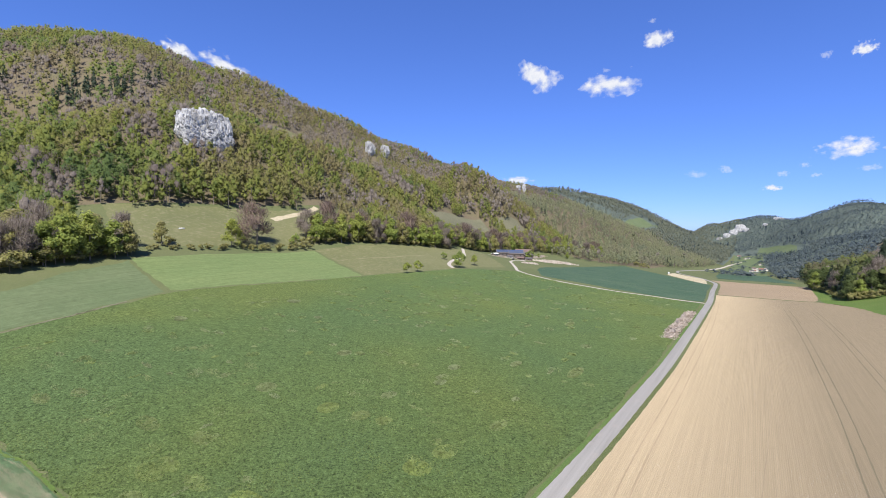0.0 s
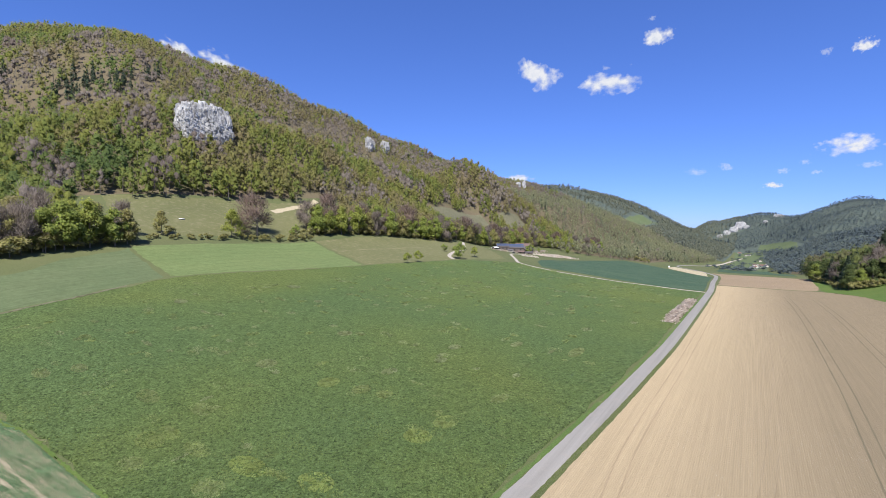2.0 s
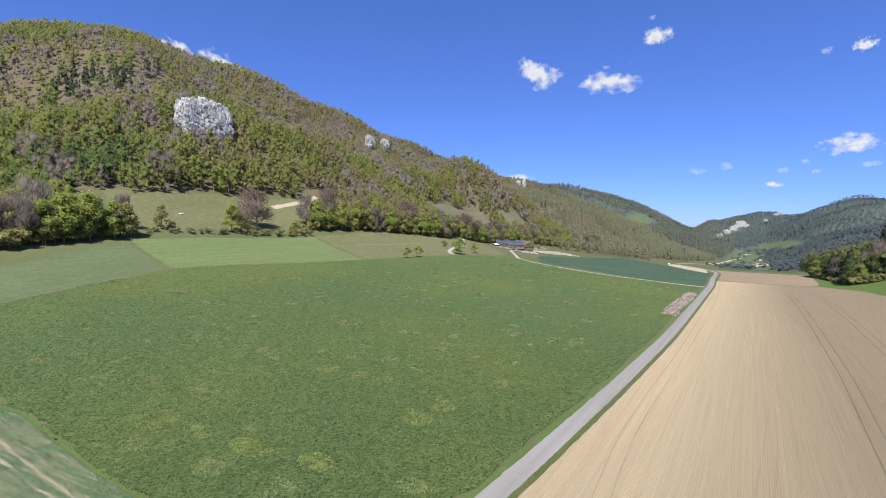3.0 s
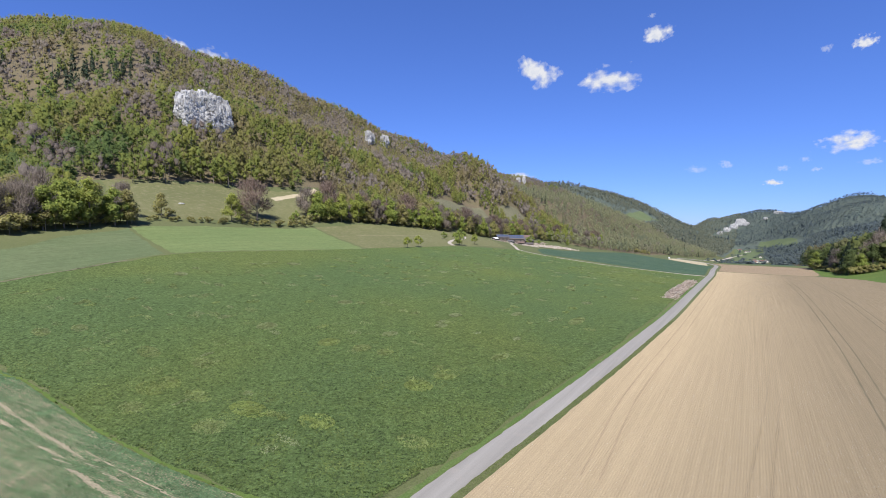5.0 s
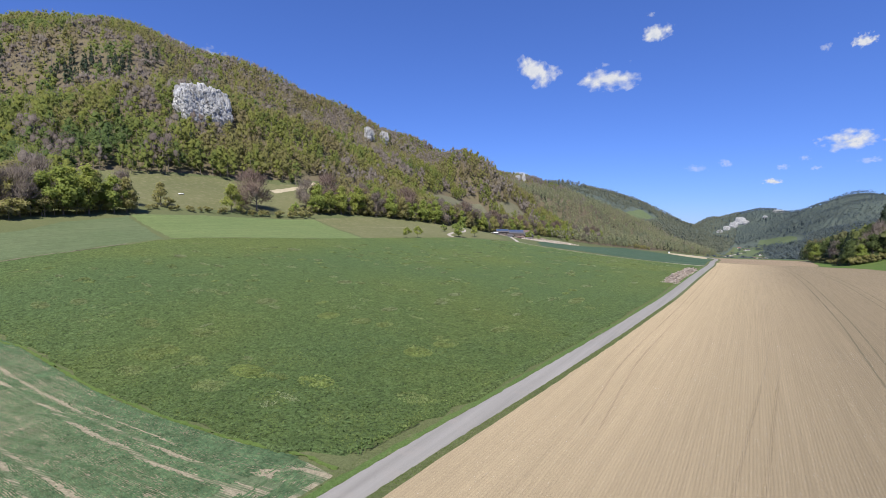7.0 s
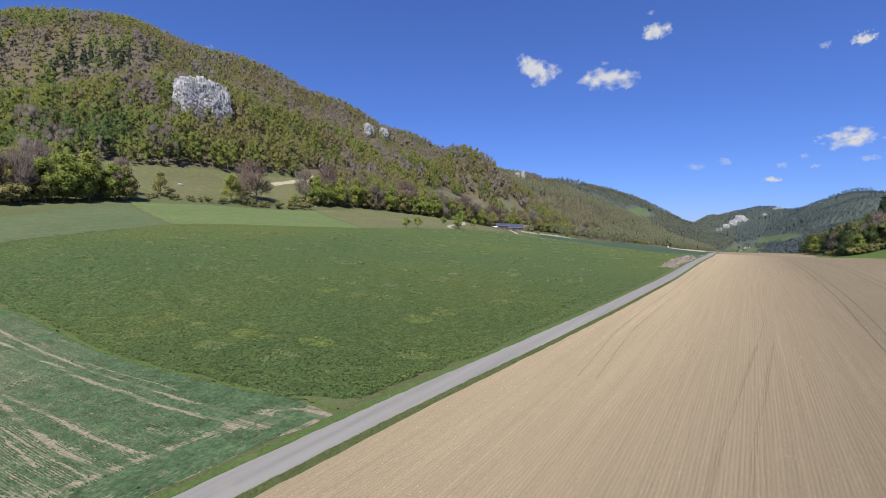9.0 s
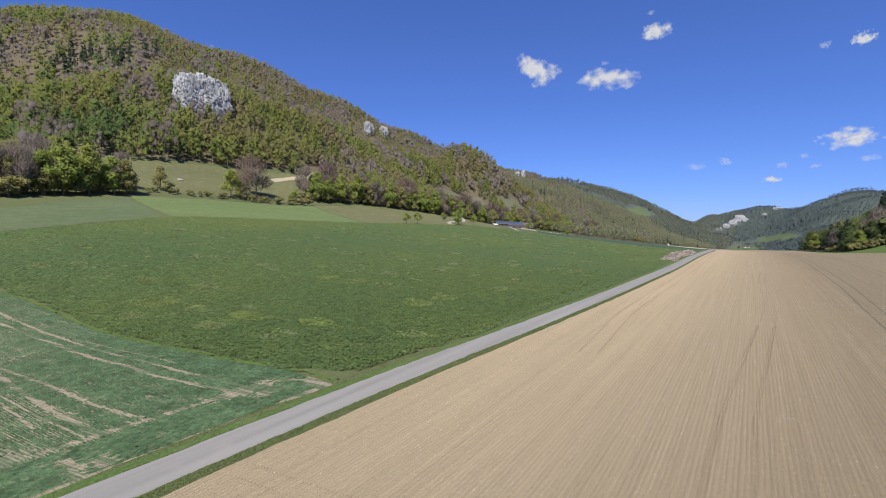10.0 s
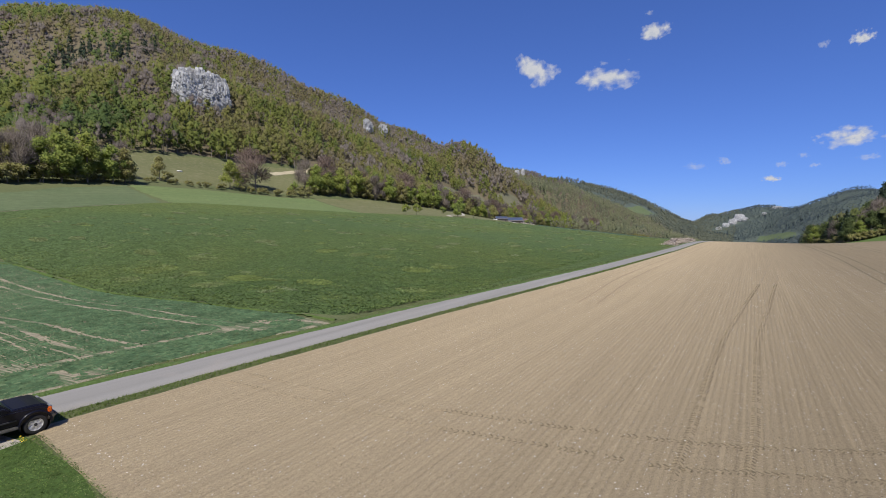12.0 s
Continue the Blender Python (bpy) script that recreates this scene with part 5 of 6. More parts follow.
turn0 = math.degrees(ROAD_TURN)
for kind, s, d, lx, ly, wall, rise, turn, walls, roofs, panels, label in (
        ("barn", 384, 172, 17, 9, 4.8, 3.0, -62, M_BOARDS, M_SLATE, True, "low farm shed roofed with blue solar panels"),
        ("barn", 366, 176, 11, 7, 4.2, 2.2, -50, M_BOARDS, M_SLATE, True, "low open shed with blue panels beside the farm"),
        ("barn", 418, 178, 16, 9, 5.0, 3.8, -70, M_BOARDS, M_BROWNROOF, False, "old wooden barn with a sagging brown roof"),
        ("barn", 404, 168, 12, 7, 4.4, 2.8, -20, M_BOARDS, M_SLATE, False, "dark weathered barn in the farm yard"),
        ("shed", 362, 166, 5, 4, 2.0, 0.8, -30, M_PLASTER, M_SLATE, False, "small pale shed in front of the farm"),
        ("shed", 374, 160, 6, 4, 2.0, 0.9, -80, M_BOARDS, M_BROWNROOF, False, "small board shed in the cluttered yard"),
        ("shed", 354, 177, 5, 4, 1.9, 0.7, -10, M_BOARDS, M_WHITE, False, "small shed under a white sheet roof"),
        ("shed", 390, 160, 7, 4, 2.0, 0.7, -55, M_BOARDS, M_SLATE, False, "lean-to shed with a dark sheet roof")):
    gable_house(kind, s + 4, d - 5, lx, ly, wall, rise, turn0 + turn, walls, roofs, label, kind, panels, 1 if kind == "shed" else 3)
M_RUBBLE = leaf_mat("rubble", (0.40, 0.34, 0.28), (0.55, 0.49, 0.42), (0.62, 0.57, 0.5), (0.45, 0.36, 0.28))
pile("rubble_heap", 404, 150, 440, 129, 9, 2.4, 1200, 1.0, M_RUBBLE, "spread of pale rubble and building timber in the yard", 8, "rubble", True)
pile("stone_heap", 318, 126, 336, 122, 2.5, 1.4, 200, 0.7, M_RUBBLE, "low heap of pale stones beside the farm track", 12, "rubble", True)
pile("yard_clutter", 345, 166, 396, 158, 7, 1.6, 420, 1.6, M_WOOD, "clutter of boards and scrap between the sheds", 9, "clutter")
pile("timber_stack", 440, 170, 500, 182, 5, 1.2, 320, 3.0, M_WOOD, "scattered pale timber beyond the rubble heap", 10, "timber")


def far_van(s, d, turn, paint, label):
    x, y, z = place(s, d, 0.05)
    van = empty("van", pose(x, y, z, 0, 0, turn) @ Matrix.Scale(0.75, 4), label, "van")
    part("body", prism([(-2.3, 0.4), (-2.35, 1.0), (-2.3, 1.95), (1.1, 1.95), (1.75, 1.25), (2.3, 1.1), (2.4, 0.45)], -0.95, 0.95, 0.06, 0.05), paint, van)
    part("windscreen", box(1.2, -0.8, 1.35, 1.5, 0.8, 1.85, 0.02), M_GLASS, van)
    for px in (-1.4, 1.5):
        for sgn in (-1, 1):
            w = part("wheel", lathe([(0.001, -0.1), (0.33, -0.1), (0.33, 0.1), (0.001, 0.1)], 0, 14), M_TYRE, van)
            w.matrix_basis = pose(px, sgn * 0.85, 0.33)


far_van(336, 143, turn0 + 40, M_GREYPLASTIC, "dark van standing in the farm yard")
far_van(492, 46, turn0 + 10, M_WHITE, "white van at the end of the stubble strip")

# ---- village down the valley ----
for i, (s, d) in enumerate(((1462, -34), (1420, -51), (1440, -44), (1475, -26), (1306, -22), (1726, -42), (2089, 3), (2110, -8), (2222, 25), (1400, -38), (1490, -52), (1330, -30))):
    gable_house("house", s, d, 8 + 2 * (i % 3), 6.5, 3.6, 2.2, turn0 + 35 * i, M_PLASTER, (M_BROWNROOF, M_SLATE, M_REDTILE)[i % 3], "small plastered house with a pitched roof in the valley village", "house", False, 3, "village houses")

# ---- water trough on the hillside pasture ----
x, y, z = place(101, 210, 0.0)
trough = empty("water_tank", pose(x, y, z, 0, 0, turn0 + 8) @ Matrix.Scale(0.62, 4), "long white plastic water tank on the sloping pasture", "tank")
part("tank", prism([(-2.2, 0.25), (-2.3, 0.7), (-2.2, 1.15), (2.2, 1.15), (2.3, 0.7), (2.2, 0.25)], -0.6, 0.6, 0.2), M_WHITE, trough, smooth=True)
for px in (-1.5, 1.5):
    part("skid", box(px - 0.1, -0.6, -0.3, px + 0.1, 0.6, 0.28, 0.02), M_BOARDS, trough)

# ---- wheel tracks ----
M_RUT = soil_mat("pressed_soil", (0.30, 0.24, 0.154), (0.32, 0.256, 0.165), 2.0, 0.6)
M_DRYRUT = soil_mat("pressed_dry_soil", (0.345, 0.268, 0.17), (0.365, 0.284, 0.18), 2.0, 0.6)


def tread(line, width, label, mat, until, pitch=0.22):
    """Rows of slanting lug prints along the first part of a line."""
    n = int(length_of(line) * until / pitch)
    c = resample(line, np.linspace(0, until, n))
    t = np.gradient(c, axis=0)
    t /= np.hypot(*t.T)[:, None]
    side = np.stack([-t[:, 1], t[:, 0]], 1)
    rng = np.random.default_rng(7)
    vs = []
    for k in range(n):
        if rng.uniform() < 0.12:
            continue
        for sgn in (-1, 1):
            a = c[k] + side[k] * sgn * 0.03 + t[k] * rng.uniform(0.04, 0.08)
            b = c[k] + side[k] * sgn * width * rng.uniform(0.42, 0.52) - t[k] * 0.06
            w, h = 0.04, rng.uniform(0.01, 0.03)
            p = [a - t[k] * w, b - t[k] * w, b + t[k] * w, a + t[k] * w]
            mid = [(p[0] + p[3]) / 2, (p[1] + p[2]) / 2]
            q = []
            for pt, up in ((p[0], 0.045), (p[1], 0.045), (mid[1], 0.055 + h), (mid[0], 0.055 + h), (p[3], 0.045), (p[2], 0.045)):
                x, y = to_xy(pt[0], pt[1])
                q.append((x, y, float(height_sd(pt[0], pt[1])) + up))
            for i in ((0, 1, 2), (0, 2, 3), (3, 2, 5), (3, 5, 4)):
                vs += [q[j] for j in i]
    lug = new("tyre_prints", mesh_from("tyre_prints", np.array(vs), np.arange(len(vs)).reshape(-1, 3), [mat]))
    return tagged(lug, label, "wheel track", kind="stuff")


# track colour darkened to sit within the falloff painted on the soil
M_DIMRUT = soil_mat("pressed_dim_soil", (0.165, 0.14, 0.09), (0.18, 0.152, 0.098), 2.0, 0.6)
# darker than pressed soil: shadow in the prints put into their colour
M_PRINT = soil_mat("shaded_lug_prints", (0.20, 0.163, 0.106), (0.22, 0.178, 0.116), 2.0, 0.6)


def rut(line, width=0.26, mat=M_RUT):
    """A faint pressed line along the drill rows."""
    return ribbon("wheel_track", line, width, 0.058, mat, "faint pressed tyre track along the drill rows", "wheel track", 1.6, 0.03, 0.0, int(abs(line[0][1]) * 10))


for d in (-38.0, -39.8, -48.5, -50.3):
    rut([(4, d + 1.2), (20, d + 0.6), (60, d + 0.4), (110, d - 0.4), (170, d), (225, d + 0.6), (262, d + 1.4)], 0.26, M_DIMRUT)
for d in (-9.5, -11.3):
    rut([(34, d - 1.0), (60, d + 0.4), (110, d - 0.6), (170, d - 1), (225, d), (262, d + 1.4)], 0.24, M_DRYRUT)
PAIR = ([(5, -22.8), (8, -22.9), (21, -23.1), (37, -24), (67, -26), (120, -28.2), (262, -27)], [(6, -24.7), (10, -24.9), (22, -25.0), (40, -26), (81, -28.2), (146, -30.2), (262, -29)])
for line in PAIR:
    rut(line[2:])
    tread(line, 0.34, "rows of tyre lug prints along the drill rows", M_PRINT, 0.2)
for line in ([(2.0, -3.2), (3.0, -9.7), (3.8, -15.1), (4.7, -19.2), (5.3, -22.6), (6.3, -24.8), (7.7, -27.9), (11, -35)], [(3.2, -3.0), (4.1, -8.8), (5.2, -13.9), (6.4, -19.1), (7.6, -23.3), (10, -28.3), (14, -36)]):
    tread(line[:3], 0.32, "tyre lug prints crossing the dry headland", M_RUT, 1.0)
    tread(line[2:], 0.32, "tyre lug prints crossing the headland", M_PRINT, 1.0)
# bare wheel lanes in the young wheat
LANES = [[(9.8, 7.2), (9.4, 8.4), (8.7, 11.9), (8.0, 15.9), (7.2, 25.2), (6.7, 39.8), (5.9, 47.5), (5.1, 57.2), (4.6, 64)],
         [(8.4, 7.8), (7.5, 10.8), (6.3, 16.6), (5.7, 26.8), (5.5, 39.6), (4.0, 52.6), (3.2, 62)],
         [(2.1, 8.9), (1.7, 11.4), (1.2, 13.9), (0.7, 20.6), (0.2, 30)],
         [(-0.1, 8.0), (-0.6, 12.1), (-0.9, 17.2), (-0.8, 23.5), (-0.5, 30.3), (-1.4, 44)],
         [(-0.8, 8.2), (-1.1, 11.1), (-1.5, 14.0), (-1.8, 17.4), (-2.3, 24)],
         [(-2.2, 11.9), (-2.3, 15.3), (-2.4, 19.6), (-2.9, 32)],
         [(-3.7, 8.6), (-3.9, 10.9), (-4.6, 20), (-5.4, 34)],
         [(8.8, 17.8), (8.3, 25.9), (7.8, 34.2)]]
HEADLAND_LANE = [(-30, 8.2), (-9, 8.1), (0.1, 7.9), (2.0, 7.8), (4.1, 7.6), (6.7, 7.5), (8.9, 7.5), (11.7, 7.0), (13.3, 5.3)]
ribbon("lay_by", [(-16, -1.9), (-11, -2.1), (-7.5, -2.2), (-5.9, -1.9)], 1.9, 0.03, M_TRACK, "worn gravel edge where the car is parked", "lay-by", 0.6, 0.1, 0.0, 34)

# ---- loose stones, clods and tufts ----


def scatter(name, s, d, lift, size, mat, label, category, seed, tint, flat=0.6):
    """Many small stones lying on the ground as one object."""
    rng = np.random.default_rng(seed)
    n = len(s)
    x, y = to_xy(s, d)
    z = height_sd(s, d) + lift
    tri = np.array([(1, 0, -.4), (0, 1, -.3), (.1, .1, .8), (0, 1, -.3), (-1, 0, -.4), (.1, .1, .8), (-1, 0, -.4), (0, -1, -.3), (.1, .1, .8), (0, -1, -.3), (1, 0, -.4), (.1, .1, .8)])
    a = rng.uniform(0, 6.28, n)[:, None]
    k = size[:, None] * rng.uniform(0.6, 1.3, (n, 1))
    px, py = tri[None, :, 0] * k, tri[None, :, 1] * k * rng.uniform(0.5, 1, (n, 1))
    v = np.stack([x[:, None] + px * np.cos(a) - py * np.sin(a), y[:, None] + px * np.sin(a) + py * np.cos(a), z[:, None] + tri[None, :, 2] * k * flat], -1).reshape(-1, 3)
    ob = new(name, mesh_from(name, v, np.arange(len(v)).reshape(-1, 3), [mat], tint=np.repeat(tint, 12)))
    return tagged(ob, label, category, kind="stuff")


S_RNG = np.random.default_rng(17)
M_STONE = leaf_mat("field_stone", (0.6, 0.57, 0.5), (0.74, 0.71, 0.65), (0.82, 0.8, 0.76), (0.62, 0.55, 0.46))
n = 62000
s = -4.5 + 85 * S_RNG.uniform(0, 1, n) ** 1.5
d = S_RNG.uniform(-62, -2.2, n)
ok = (d < road_d(s) - 2.7) & (soft_noise(s, d, 6, 5) + S_RNG.uniform(0, 0.6, n) > 0.5) & (S_RNG.uniform(0, 1, n) < 0.3 + 0.7 * np.clip((-d - 5) / 20, 0, 1))
s, d = s[ok], d[ok]
scatter("field_stones", s, d, 0.06, 0.012 + 0.022 * S_RNG.uniform(0, 1, len(s)) ** 4, M_STONE, "small pale limestone pieces strewn over the tilled soil", "stones", 18, S_RNG.uniform(0, 1, len(s)))
M_CLOD = leaf_mat("soil_clods", (0.17, 0.145, 0.093), (0.28, 0.222, 0.142), (0.40, 0.31, 0.198), (0.33, 0.26, 0.165))
n = 32000
s = -4.7 + 45 * S_RNG.uniform(0, 1, n) ** 1.4
d = S_RNG.uniform(-50, -2.0, n)
ok = d < road_d(s) - 2.55
s, d = s[ok], d[ok]
# clod tint darkens with d, following the falloff painted on the soil
scatter("soil_clods", s, d, 0.05, 0.016 + 0.04 * S_RNG.uniform(0, 1, len(s)) ** 4, M_CLOD, "crumbly brown clods over the tilled soil", "soil", 19, np.clip(0.66 + d / 50 + S_RNG.normal(0, 0.12, len(s)), 0, 0.75), 0.7)

M_BLADE = leaf_mat("grass_blades", (0.085, 0.14, 0.03), (0.115, 0.175, 0.036), (0.15, 0.20, 0.045), (0.21, 0.21, 0.09))
M_MEADOWBLADE = leaf_mat("meadow_blades", (0.07, 0.12, 0.032), (0.10, 0.16, 0.04), (0.15, 0.20, 0.056), (0.24, 0.25, 0.12))
M_CROPLEAF = leaf_mat("lucerne_leaves", (0.099, 0.155, 0.055), (0.117, 0.175, 0.057), (0.151, 0.2, 0.06), (0.21, 0.256, 0.09))


def sprays(name, s, d, lift, size, mat, label, category, seed, tint):
    """Small leaf sprays lying over a crop, as one object."""
    rng = np.random.default_rng(seed)
    x, y = to_xy(s, d)
    v = leaf_tris(rng, np.stack([x, y, height_sd(s, d) + lift + rng.uniform(0, 0.03, len(s))], 1), np.tile((0.0, 0.0, 1.0), (len(s), 1)), size)
    return tagged(new(name, mesh_from(name, v[:, :3], np.arange(len(v)).reshape(-1, 3), [mat], tint=np.repeat(tint, 3), normals=v[:, 3:])), label, category, kind="stuff")


def tufts(name, s, d, lift, high, wide, mat, label, category, seed, tint, blades=2):
    """Small upright blades as one object."""
    rng = np.random.default_rng(seed)
    n = len(s)
    x, y = to_xy(s, d)
    z = height_sd(s, d) + lift
    out = []
    for b in range(blades):
        a = rng.uniform(0, 6.28, n)
        lean = rng.uniform(0.2, 0.9, n) * high
        w = wide * rng.uniform(0.6, 1.3, n)
        h = high * rng.uniform(0.5, 1.2, n)
        ca, sa = np.cos(a), np.sin(a)
        p = np.stack([x - sa * w, y + ca * w, z], 1)
        q = np.stack([x + sa * w, y - ca * w, z], 1)
        r = np.stack([x + ca * lean, y + sa * lean, z + h], 1)
        out.append(np.stack([p, q, r], 1))
    tri = np.stack(out, 1).reshape(-1, 3, 3)
    v = outward(tri, unit(rng.normal(0, 0.32, (len(tri), 3)) + (0, 0, 1)))
    return tagged(new(name, mesh_from(name, v[:, :3], np.arange(len(v)).reshape(-1, 3), [mat], tint=np.repeat(tint, 3 * blades), normals=v[:, 3:])), label, category, kind="stuff")


# verges on both sides of the road
n = 52000
s = -14 + 130 * S_RNG.uniform(0, 1, n) ** 1.7
side = S_RNG.uniform(0, 1, n) < 0.5
d = road_d(s) + np.where(side, 1.4 + 1.7 * S_RNG.uniform(0, 1, n) ** 1.2, -1.4 - 0.95 * S_RNG.uniform(0, 1, n))
tufts("verge_grass", s, d, -0.02, 0.05 + 0.10 * S_RNG.uniform(0, 1, n) ** 2, 0.014, M_BLADE, "uneven green grass along both sides of the road", "grass", 23, np.clip(S_RNG.normal(0.35, 0.22, n), 0, 1))
n = 150000
s, d = -5.1 - 14 * S_RNG.uniform(0, 1, n), -2.6 - 26 * S_RNG.uniform(0, 1, n)
sprays("meadow_grass", s, d, 0.03, 0.016 + 0.02 * S_RNG.uniform(0, 1, n), M_MEADOWBLADE, "fresh green meadow grass beside the tilled field", "grass", 24, np.clip(S_RNG.normal(0.1, 0.2, n) + 0.6 * soft_noise(s, d, 1.3, 61), 0, 1))
n = 240000
s, d = 3 + 110 * S_RNG.uniform(0, 1, n) ** 1.3, 2 + 95 * S_RNG.uniform(0, 1, n) ** 1.2
ok = (S_RNG.uniform(0, 1, n) > np.hypot((s - 6) / 110, d / 95)) & (s > np.interp(d, [4, 7.4, 9.6, 15, 22.6, 31.7, 46, 62.8, 70, 98], [17, 15, 14.1, 12.7, 11.7, 11.1, 10.3, 9.2, 7.7, 9.2])) & (d > road_d(s) + 3.2)
s, d = s[ok], d[ok]
patchy = np.clip(soft_noise(s, d, 5, 9) * 0.7 + soft_noise(s, d, 1.7, 10) * 0.45 - 0.15 + S_RNG.normal(0, 0.12, len(s)), 0, 1)
sprays("lucerne_leaves", s, d, 0.22, 0.10 + 0.05 * S_RNG.uniform(0, 1, len(s)), M_CROPLEAF, "clumped lucerne leaves over the near part of the field", "crop", 25, patchy)

# young wheat in drilled rows, thin where the wheels ran
M_WHEATLEAF = leaf_mat("wheat_blades", (0.088, 0.155, 0.08), (0.108, 0.182, 0.092), (0.13, 0.20, 0.10), (0.165, 0.22, 0.115))
EDGE_RUN = np.array([2.9, 7, 9.6, 15, 22.6, 31.7, 46, 62.8, 74], float)
EDGE_AT = np.array([14.3, 14.1, 13.4, 12.0, 11.0, 10.4, 9.6, 8.5, 6.7], float)


def wheat_rows(lines, half, high, seed):
    """Ridges of young wheat along lines of (s, d), ragged, low or missing where the wheels ran or the seed failed."""
    rng = np.random.default_rng(seed)
    vs, ns, ts, plants = [], [], [], []
    for p in lines:
        n = len(p)
        s, d = p[:, 0], p[:, 1]
        live = 0.35 * soft_noise(s, d, 2.6, 31) + 0.3 * soft_noise(s, d, 0.7, 32) + rng.uniform(0, 0.7, n)
        worn = np.zeros(n)
        for i, lane in enumerate(LANES):
            ld, ls = np.array([q[1] for q in lane]), np.array([q[0] for q in lane])
            wide = (0.2 if i in (1, 3) else 0.07 if i in (4, 5, 6, 7) else 0.15) * (0.8 + 0.4 * soft_noise(s, d, 1.5, 40 + i))
            off = np.abs(s - np.interp(d, ld, ls)) + 0.6 * ((d < ld[0]) | (d > ld[-1] + 2))
            worn = np.maximum(worn, np.clip(1.5 - off / wide, 0, 1))
        ls, ld = np.array(HEADLAND_LANE).T
        worn = np.maximum(worn, np.clip(1.5 - np.abs(d - np.interp(s, ls, ld)) / 0.2, 0, 1))
        for a, b, ra, rb in ((8.9, 7.3, 2.4, 0.9), (9.8, 5.6, 1.1, 0.7), (13.3, 4.1, 0.9, 1.3), (-2.45, 4.7, 0.4, 1.6), (-1.2, 4.1, 0.5, 0.8), (-4.6, 8.6, 1.4, 1.0)):
            worn = np.maximum(worn, np.clip(1.6 - 1.2 * np.hypot((s - a) / ra, (d - b) / rb), 0, 0.95))
        grow = np.clip((live - 0.14) * 4, 0, 1) * (rng.uniform(0, 1, n) > worn * 0.9)
        near = (grow > 0.25) & (d < 34) & (s > -13)
        plants.append(p[near])
        way = np.gradient(p, axis=0)
        way /= np.hypot(*way.T)[:, None]
        side = np.stack([-way[:, 1], way[:, 0]], 1)
        mid = p + side * rng.normal(0, 0.02, (n, 1))
        w = half * rng.uniform(0.6, 1.2) * grow * (1 - 0.45 * worn) * rng.uniform(0.7, 1.35, n)
        left, right = mid + side * w[:, None], mid - side * w[:, None]
        tops = high * grow * rng.uniform(0.5, 1.3, n)
        pts = []
        for q, up in ((left, -0.02), (mid, tops), (right, -0.02)):
            x, y = to_xy(q[:, 0], q[:, 1])
            pts.append(np.stack([x, y, height_sd(q[:, 0], q[:, 1]) + 0.045 + up], 1))
        v = np.stack(pts, 1)
        ok = (grow[:-1] > 0.15) & (grow[1:] > 0.15)
        a, b = v[:-1][ok], v[1:][ok]
        k = len(a)
        if not k:
            continue
        tri = np.stack([np.stack([a[:, 0], a[:, 1], b[:, 1]], 1), np.stack([a[:, 0], b[:, 1], b[:, 0]], 1),
                        np.stack([a[:, 1], a[:, 2], b[:, 2]], 1), np.stack([a[:, 1], b[:, 2], b[:, 1]], 1)], 1).reshape(-1, 3, 3)
        rows = outward(tri, unit(rng.normal(0, 0.14, (len(tri), 3)) + (0, -0.15, 1)))
        vs.append(rows[:, :3])
        ns.append(rows[:, 3:])
        ts.append(np.repeat(np.clip(rng.normal(0.4, 0.25, k), 0, 1), 12))
    v = np.concatenate(vs)
    tagged(new("wheat_rows", mesh_from("wheat_rows", v, np.arange(len(v)).reshape(-1, 3), [M_WHEATLEAF], tint=np.concatenate(ts), normals=np.concatenate(ns))),
           "blue-green young wheat in drilled rows with bare wheel lanes", "crop", kind="stuff")
    p = np.repeat(np.concatenate(plants), 2, axis=0)
    p = p + rng.normal(0, 1, p.shape) * np.where(p[:, 1:] > 7.25, (0.03, 0.1), (0.1, 0.03))
    sprays("wheat_plants", p[:, 0], p[:, 1], 0.07, rng.uniform(0.026, 0.05, len(p)), M_WHEATLEAF, "tufts of young wheat standing along the rows", "crop", seed + 1, np.clip(rng.normal(0.5, 0.3, len(p)), 0, 1))


run = np.arange(7.3, 72, 0.24)
sweep = (smooth_interp(run, EDGE_RUN, EDGE_AT) - 14.1) / 5.6
lines = [np.stack([s0 + sweep * np.interp(s0, [-14, 0, 9, 14.3], [3.2, 2.6, 4.8, 5.6]), run], 1) for s0 in np.arange(14.05, -17, -0.15)]
lines += [np.stack([np.arange(-22, 14.0, 0.24), np.full(150, d0)], 1) for d0 in np.arange(3.3, 7.2, 0.15)]
wheat_rows(lines, 0.062, 0.09, 33)
ribbon("field_margin", CROP_EDGE[:-2], 0.3, 0.1, M_LUSH, "narrow light green grass margin between the crops", "grass", 0.5, 0.14, 0.03, 77)

